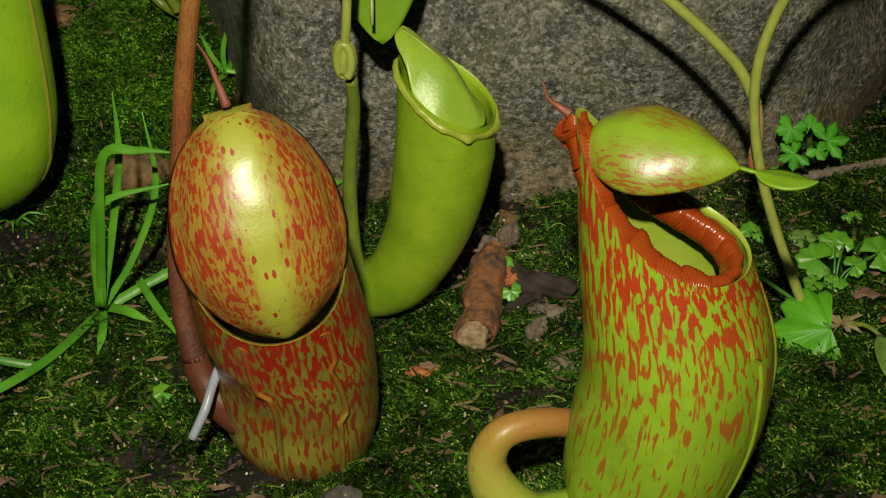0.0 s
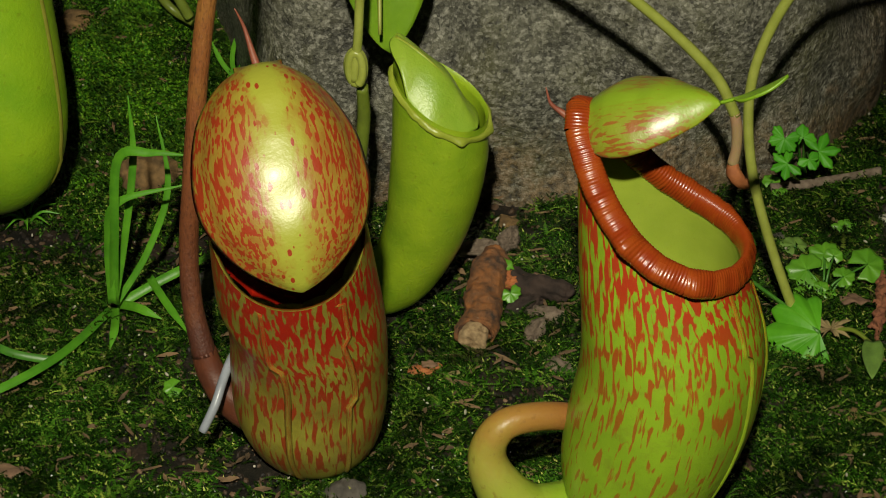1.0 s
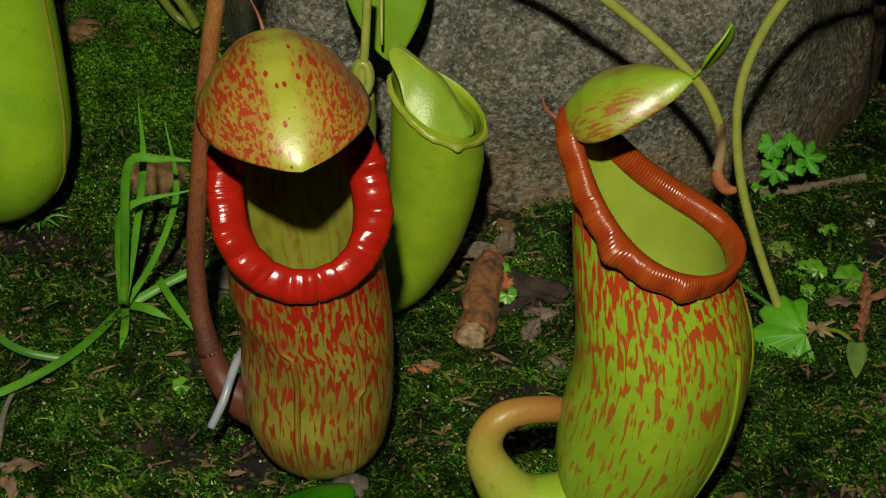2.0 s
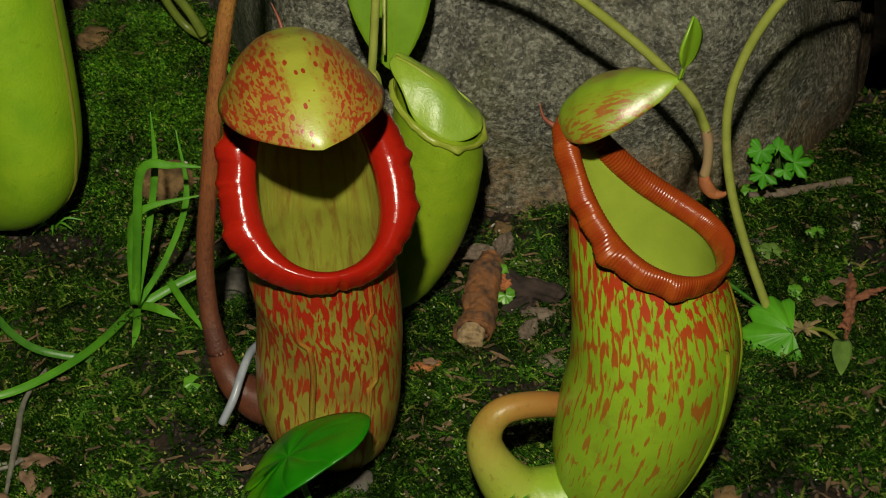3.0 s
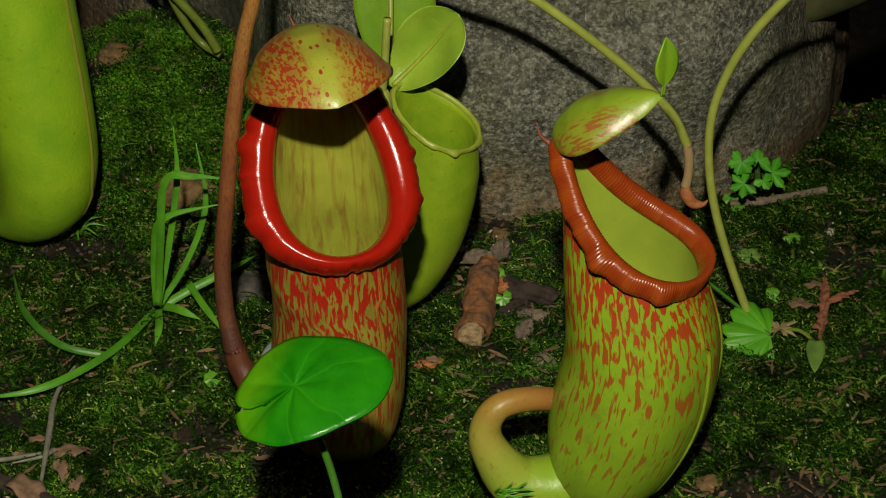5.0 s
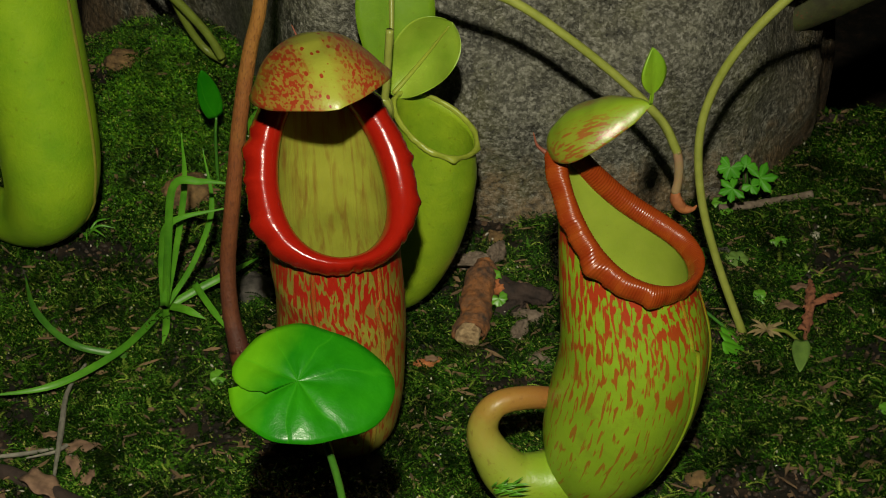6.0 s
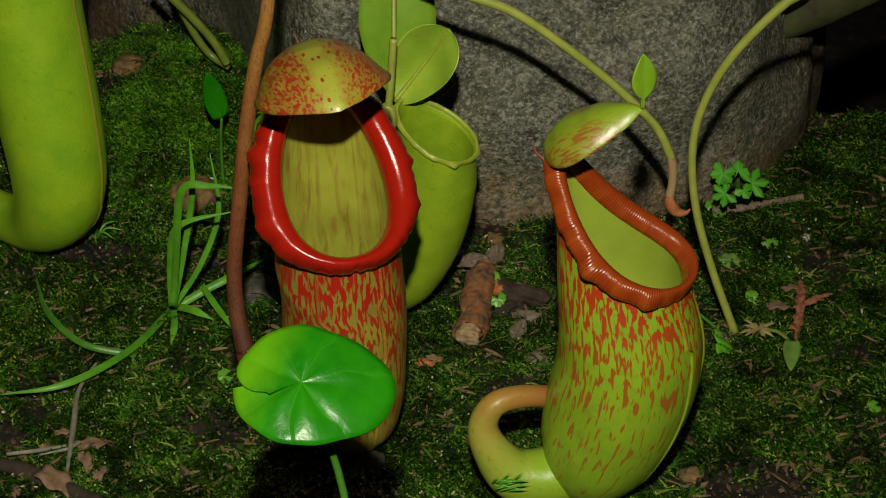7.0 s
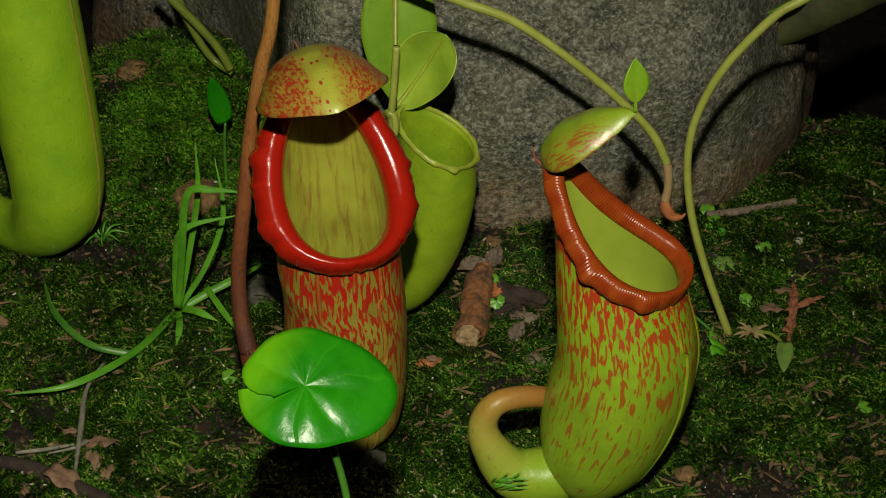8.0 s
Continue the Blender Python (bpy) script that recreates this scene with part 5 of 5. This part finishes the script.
def bark_chips():
    for at, lift, size, flat, turn_, material, label in (((0.0247, 0.0480), 0.009, 0.0048, 0.7, 20, RUST_BRIGHT, "rounded orange-brown seed husk on moss"), ((0.0315, 0.0398), 0.004, 0.0068, 0.7, 40, BARK, "dark rotten bark lump on moss"), ((0.0401, 0.0336), 0.003, 0.0052, 0.6, -20, DEAD_WOOD, "pale crumbling bark chip on moss"),
                                                         ((0.0356, 0.0222), 0.003, 0.0050, 0.6, 70, DEAD_WOOD, "pale crumbling bark chip on moss"), ((0.0443, 0.0017), 0.002, 0.0058, 0.5, -50, DEAD_WOOD, "grey bark chip in the moss"), ((0.0258, 0.0778), 0.006, 0.0045, 1.1, 60, DEAD_WOOD, "upright grey bark chip by the boulder"),
                                                         ((0.0138, 0.0740), 0.005, 0.0058, 0.8, 10, DEAD_WOOD, "grey bark lump at the stub's end"), ((-0.0073, -0.0031), 0.002, 0.0036, 0.4, 0, RUST_BRIGHT, "orange crumb of rotten wood"), ((-0.0032, -0.0014), 0.002, 0.0026, 0.4, 0, RUST_BRIGHT, "orange crumb of rotten wood"), ((0.0057, -0.0060), 0.002, 0.0030, 0.5, 30, STRAW, "pale straw-coloured wood chip")):
        bm = bmesh.new()
        bmesh.ops.create_icosphere(bm, subdivisions=5, radius=1)
        seed = Vector((at[0] * 310, at[1] * 270, size * 900))
        for v in bm.verts:
            d = v.co.normalized()
            r = size * (1 + 0.35 * noise.noise(d * 1.6 + seed) + 0.22 * noise.noise(d * 4.5 + seed) + 0.13 * noise.noise(d * 12 + seed) + 0.07 * noise.noise(d * 30 + seed))
            v.co = Vector((d.x * r * 1.35, d.y * r * 0.7, d.z * r * flat))
        ob = part("bark_chip", bm, material)
        ob.matrix_basis = Matrix.Translation(on_ground(*at, lift)) @ pose(0, 0, 0, 0, 0, turn_)
        tagged(ob, label, "bark chip", "bark chips")


fallen_log()
bark_chips()
twig()
dry_leaves()
dry_fern()
grass_tufts()
stones()
moss_sprig()
wire_hook()
litter()
soil_crumbs()
grit()
wilted_flower()
far_pitcher()
back_stems()

HERB_AT = (0.1485, 0.0474)
HERB = small_leaf_plant("herb", HERB_AT, ((-0.006, 0.006, 0.012, 0.0085, 3, 0.12, 30, 0, 170), (0.002, 0.016, 0.013, 0.007, 3, 0.15, 30, 0, 150), (0.008, 0.004, 0.010, 0.005, 3, 0.1, 30, 0, 20), (-0.008, -0.003, 0.007, 0.0045, 2, 0.05, 20, 0, 200), (0.018, 0.010, 0.012, 0.008, 2, 0.05, 30, 10, 30), (0.005, 0.013, 0.014, 0.004, 2, 0.1, 40, 0, 80), (0.002, -0.002, 0.006, 0.003, 2, 0.1, 20, 0, 300)), "low herb with scalloped green leaves in the moss")
BUTTERCUP_AT = (0.1516, 0.1477)
BUTTERCUP = small_leaf_plant("buttercup", BUTTERCUP_AT, ((-0.0126, -0.0297, 0.0336, 0.0068, 5, 0.16, 60, 0, 250), (-0.0114, -0.0337, 0.0243, 0.0074, 5, 0.3, 42, 0, 200), (0.0028, -0.0237, 0.0245, 0.0092, 5, 0.34, 42, 0, 5), (-0.0037, -0.0197, 0.0287, 0.006, 3, 0.25, 50, 0, 90), (-0.0022, -0.0317, 0.0249, 0.0052, 3, 0.3, 40, 0, 300)), "small plant with deeply lobed bright green leaves", LEAF_FRESH)
small_leaf_plant("sprout", (0.1375, 0.1297), ((-0.001, 0.002, 0.006, 0.0042, 2, 0.1, 30, 0, 80), (0.002, -0.002, 0.004, 0.0035, 2, 0.1, 20, 0, 300)), "tiny round-leaved green sprout", group="sprouts")
small_leaf_plant("sprout", (0.1216, 0.0810), ((-0.002, 0.001, 0.006, 0.004, 2, 0.1, 30, 0, 130), (0.002, -0.002, 0.006, 0.0042, 2, 0.1, 30, 0, 330)), "tiny round-leaved green sprout", group="sprouts")
small_leaf_plant("sprout", (0.1474, 0.0457), ((0, 0.001, 0.005, 0.0032, 2, 0.1, 30, 0, 90), (0.0, -0.001, 0.003, 0.003, 2, 0.1, 30, 0, 270)), "tiny round-leaved green sprout", group="sprouts")
small_leaf_plant("sprout", (0.1635, 0.1001), ((-0.002, 0, 0.005, 0.0035, 3, 0.3, 30, 0, 170), (0.002, 0.001, 0.005, 0.0035, 3, 0.3, 30, 0, 20)), "tiny bright green sprout with lobed leaves", group="sprouts")
small_leaf_plant("sprout", (0.1411, 0.0757), ((-0.001, 0.001, 0.006, 0.006, 2, 0.1, 15, 10, 120),), "dull green leaf on a short stalk", LEAF_DULL, "sprouts")
small_leaf_plant("sprout", (0.0233, 0.0498), ((0, 0.001, 0.013, 0.0046, 2, 0.05, 40, 0, 90), (0.003, -0.010, 0.008, 0.0046, 3, 0.12, 40, 0, 290), (-0.001, -0.006, 0.008, 0.0036, 2, 0.12, 40, 0, 170)), "tiny round-leaved green sprout by the branch stub", group="sprouts")
small_leaf_plant("sprout", (-0.0974, -0.0234), ((0, 0, 0.005, 0.004, 2, 0.05, 30, 0, 200),), "tiny green sprout in the moss", group="sprouts")
small_leaf_plant("sprout", (0.1928, -0.0422), ((0, 0, 0.004, 0.0034, 2, 0.05, 20, 0, 200),), "tiny green sprout in the moss", group="sprouts")

LOBED_AT = Matrix.Translation(on_ground(*(0.1421, 0.0076), 0.010))


def lobed_leaf():
    p = thing("lobed_leaf", LOBED_AT, "bright green scalloped leaf resting on the moss", "leaf")
    lobes = ((-1.62, 0.27, 0.78), (-1.15, 0.26, 0.92), (-0.72, 0.22, 0.98), (-0.18, 0.27, 1.0), (0.22, 0.22, 0.98), (0.76, 0.26, 0.97), (1.20, 0.25, 0.90), (1.64, 0.27, 0.76))

    def fan(th):
        return 0.0205 * max(top * (1 - 0.17 * ((th - mid) / wide) ** 2) for mid, wide, top in lobes) * (1 - 0.012 * math.sin(th * 31))
    part("leaf_blade", polar_leaf(fan, -0.005, -104, 104, 14, 150), LEAF_LIME, p).matrix_basis = pose(0, 0, 0, 42, 0, 0) @ pose(0, 0, 0, 0, 0, 186)
    part("stalk", tube([(0, 0, 0), (-0.010, 0.010, 0.004), (-0.026, 0.028, 0.008)], [0.0008, 0.0008, 0.0008], 14, 8), STALK, p)
    return p


LOBED = lobed_leaf()
LATE_AT = (-0.1165, 0.1500)


def late_leaf():
    p = thing("seedling", pose(*LATE_AT, 0), "young glossy folded dark green leaf on a short stalk", "seedling")
    part("stalk", tube([(0.002, 0, -0.03), (0.002, 0, 0.0280), (0.0032, 0, 0.0466)], [0.0010, 0.0009, 0.0007], 16, 8), STALK, p)
    part("leaf", blade(0.0283, 0.0115, boat, dome=0.001, fold=0.35, droop=-0.002, nu=18, nv=9), LEAF_GREEN, p).matrix_basis = pose(0.0032, 0, 0.0466) @ pose(0, 0, 0, 0, -13.7, 0) @ pose(0, 0, 0, -80, 0, 24)
    return p


LATE_LEAF = late_leaf()


def motions():
    turn = pose(0, 0, 0, 0, 0, 20)
    walk(PITCHER_A, [(t, pose(-0.0455 + dx, -0.067 + dy, dz, rx, ry, rz) @ turn) for t, dx, dy, dz, rx, ry, rz in (
        (0, -0.0038, 0.030, -0.011, 22.5, 0.5, -2), (0.5, -0.0028, 0.024, -0.008, 19.5, 0.8, -2.4), (1, -0.0020, 0.015, -0.002, 17, 2.0, -3.3), (1.5, -0.001, 0.008, 0, 14, 1.8, -3.5),
        (3, 0.0008, 0.004, 0, 8.5, 2, -1), (3.5, 0.001, 0.003, 0, 7, 2, -0.5), (4.5, 0.0005, 0.001, 0, 3.5, 1.8, 0), (6, 0, 0, 0, 1.5, 1.2, 0), (8, 0, 0, 0, 0, 0, 0))])
    walk(LID_A, [(t, pose(x, y, z, a, roll, turn_)) for t, x, y, z, a, roll, turn_ in ((0, 0, 0.0215, 0.166, 45.5, 0, 0), (0.5, 0, 0.0215, 0.166, 45, 0, 0), (0.8, 0, 0.0210, 0.169, 40, 0, -1), (1, 0, 0.021, 0.172, 28, 0, -2), (1.2, 0, 0.021, 0.172, 12, 0, -2),
                 (1.5, -0.001, 0.022, 0.173, -4, 0, -3), (2.2, -0.002, 0.023, 0.172, -9, -1, -3), (3, -0.0035, 0.023, 0.172, -11, -2, -3), (4.5, -0.003, 0.023, 0.173, -15, -4, -3), (6, -0.002, 0.023, 0.173, -17, -7, -3), (8, -0.0015, 0.023, 0.173, -18, -9, -3))])
    unroll(COLLAR_A, ((0, -178, 0.006, 0.016), (0.5, -178, 0.006, 0.017), (1, -160, 0.004, 0.012), (1.5, -108, 0.0008, 0.0040), (1.9, -78, 0.0006, 0.0020), (2.2, -56, 0.0003, 0.0005), (2.6, -34, 0, 0), (3, -15, 0, 0), (4.5, -3, 0, 0), (6, 0, 0, 0), (8, 0, 0, 0)))
    def turned(d, n):
        """A turn: the blade runs along d and its upper side looks along n."""
        y = -Vector(d).normalized()
        x = y.cross(Vector(n)).normalized()
        z = x.cross(y)
        return Matrix([[x[i], y[i], z[i], 0] for i in range(3)] + [[0, 0, 0, 1]])

    def rising(e, side):
        """A direction in the green pitcher's mid plane at e degrees over level, and a normal tipped to the side."""
        a = radians(e)
        up = Vector((0, math.sin(a), math.cos(a)))
        return Vector((0, -math.cos(a), math.sin(a))), up * math.cos(side) + Vector((-1, 0, 0)) * math.sin(side)
    lid_rows = [(t, Vector(at) + Vector((0, 0.0015, 0.0030)), turned(*rising(e, tip))) for t, at, e, tip in ((0, (0.0010, 0.0190, 0.1470), -3, 0.42), (0.5, (0.0014, 0.0195, 0.1495), 8, 0.38), (1, (0.0006, 0.0215, 0.1525), 19, 0.34), (3.5, (-0.0002, 0.0246, 0.1580), 30, 0.25), (8, (-0.0010, 0.0270, 0.1600), 37, 0.2))]
    walk(LID_B, [(t, Matrix.Translation(at) @ m) for t, at, m in lid_rows])
    tip_rows = []
    for (t, at, m), e, face in zip(lid_rows, (-4, 12, 30, 84, 92), (0.0, 0.05, 0.15, 0.45, 0.95)):
        a = radians(e)
        d, flat = Vector((0, -math.cos(a), math.sin(a))), Vector((0, math.sin(a), math.cos(a)))
        n = -flat * math.cos(face) + Vector((-1, 0, 0)) * math.sin(face)
        tip_rows.append((t, Matrix.Translation((0, -0.0458, 0.0004)) @ m.inverted() @ turned(d, n)))
    walk(LID_TIP, tip_rows)
    unroll(COLLAR_B, ((0, -172, 0.0027, 0.0045), (0.3, -138, 0.0020, 0.0040), (0.6, -92, 0.0010, 0.0020), (1, -36, 0, 0), (1.5, -9, 0, 0), (2, 0, 0, 0), (8, 0, 0, 0)))
    walk(PITCHER_B, [(t, pose(0.0699, -0.105, dz, 0, 0, 70.8)) for t, dz in ((0, -0.004), (1, -0.0025), (2, -0.0012), (3.5, 0), (8, 0))])
    lean = pose(0, 0, 0, 0, 0, 65)
    walk(PITCHER_C, [(t, pose(-0.0075 + dx, 0.033, dz, 0, ry, 0) @ lean) for t, dx, dz, ry in ((0, 0.000, -0.004, 4), (1, -0.0012, -0.003, 2.5), (1.5, -0.0016, -0.003, 2), (2.4, -0.001, -0.002, 2), (3.5, -0.0008, -0.001, 1), (4.5, 0, 0, 0), (8, 0, 0, 0))])

    def facing(d, n):
        """A turn in the plain pitcher's space: the lid runs along d and its upper side looks along n, both in the world."""
        y = -Vector(d).normalized()
        x = y.cross(Vector(n)).normalized()
        z = x.cross(y)
        turn_ = Matrix([[x[i], y[i], z[i], 0] for i in range(3)] + [[0, 0, 0, 1]])
        return lean.inverted() @ turn_
    walk(LID_C, [(t, Matrix.Translation((0, 0.0150 + back, 0.1140 + up)) @ facing(d, n)) for t, back, up, d, n in (
        (0, -0.0010, 0.0070, (0.755, -0.352, -0.553), (0.501, -0.234, 0.833)), (2.5, -0.0010, 0.0070, (0.755, -0.352, -0.553), (0.501, -0.234, 0.833)), (2.9, -0.0010, 0.0070, (0.76, -0.35, -0.52), (0.45, -0.25, 0.85)), (3.0, -0.001, 0.0060, (0.80, -0.36, -0.44), (0.3, -0.3, 0.9)),
        (3.1, 0.0, 0.003, (0.9, -0.3, 0.0), (0.0, 0.45, 0.85)), (3.2, 0.0, 0.0, (0.86, -0.1, 0.42), (0.05, 0.85, -0.2)), (3.5, 0.0, 0.0, (0.84, 0.0, 0.52), (0.2, 0.8, -0.5)), (4.5, 0.0, 0.0, (0.74, 0.05, 0.68), (0.2, 0.85, -0.5)), (6, 0.0, 0.0, (0.64, 0.05, 0.8), (0.1, 0.85, -0.4)), (8, 0.0, 0.0, (0.56, 0.05, 0.85), (0.1, 0.85, -0.4)))])
    rim, rest = COLLAR_C[0]
    walk(rim, [(t, Matrix.Translation((0, 0, -dz)) @ rest) for t, dz in ((0, 0.0035), (2.6, 0.0035), (3.0, 0.0028), (3.2, 0.001), (4.5, 0), (8, 0))])
    walk(PITCHER_D, [(t, pose(-0.1985 + dx, 0.092, dz, 0, 0, 55)) for t, dx, dz in ((0, 0.0210, 0.014), (0.5, 0.0200, 0.0135), (1, 0.0190, 0.013), (1.5, 0.0170, 0.012), (3.5, 0.0140, 0.0075), (4.5, 0.0117, 0.006), (6.5, 0.006, 0.002), (7.2, 0.005, 0.001), (8, 0.0010, 0.0))])
    walk(SEEDLING, [(t, pose(x, y, z - 0.178)) for t, x, y, z in ((0, -0.0540, -0.1150, -0.0300), (1.7, -0.0540, -0.1180, 0.0050), (2.8, -0.0532, -0.1250, 0.0400), (3.2, -0.0445, -0.1350, 0.0585), (3.5, -0.0474, -0.1450, 0.0710), (4, -0.0475, -0.1713, 0.0924),
                    (4.2, -0.0505, -0.1794, 0.0978), (4.5, -0.0468, -0.2046, 0.1211), (4.7, -0.0409, -0.2197, 0.1354), (5.8, -0.0391, -0.2589, 0.1681), (6.5, -0.0383, -0.2698, 0.1757), (7, -0.0397, -0.2748, 0.1788), (8, -0.0405, -0.2780, 0.1802))])
    walk(SEEDLING_LEAF, [(t, pose(0, 0, 0.178, rx, ry, rz)) for t, rx, ry, rz in ((0, -8, -34, 8), (2.8, -8, -34, 10), (3.2, -6, -32, 8), (3.5, -4, -32, 6), (4, -2, -32, 4), (4.2, -2, -32, 0), (4.5, 4, -30, 0), (4.7, 10, -26, 0), (5.8, 28, 2, 0), (6.5, 30, 4, 0), (8, 34, 5, 0))])
    for ob, drift in ((TENDRIL_A, ((0, 0.0052), (0.5, 0.0050), (1.5, 0.0042), (3.5, 0.0028), (6, 0.001), (8, 0))), (STEM_ONE, ((0, 0.0110), (0.5, 0.0075), (1, 0.0055), (1.5, 0.0045), (3.5, 0.002), (6, 0.001), (8, 0.0008)))):
        home = ob.matrix_basis.copy()
        walk(ob, [(t, Matrix.Translation((dx, 0, 0)) @ home) for t, dx in drift])
    walk(TENDRIL_C, [(t, Matrix.Translation(TENDRIL_C.location + Vector((dx, 0, 0)))) for t, dx in ((0, 0), (1, 0.001), (3, 0.004), (4.5, 0.005), (8, 0.0065))])
    walk(LOBED, [(t, LOBED_AT @ pose(0, 0, z, rx, ry, 0)) for t, z, rx, ry in ((0, 0, 0, 0), (4.7, 0, 0, 0), (5.1, -0.002, -15, 20), (5.5, -0.005, -35, 40), (5.9, -0.013, -40, 50), (8, -0.015, -40, 52))])
    walk(LATE_LEAF, [(t, pose(*LATE_AT, z)) for t, z in ((0, -0.12), (4.5, -0.11), (5.2, -0.05), (5.8, -0.006), (6.5, 0.0), (8, 0.0))])
    walk(BUTTERCUP, [(t, pose(*BUTTERCUP_AT, z)) for t, z in ((0, 0.0), (6.2, 0.0), (7.4, -0.003), (7.8, -0.030), (8, -0.034))])
    walk(HERB, [(t, pose(*HERB_AT, z)) for t, z in ((0, 0.0), (1.0, -0.002), (1.7, -0.006), (2.8, -0.012), (4, -0.016), (8, -0.018))])


motions()
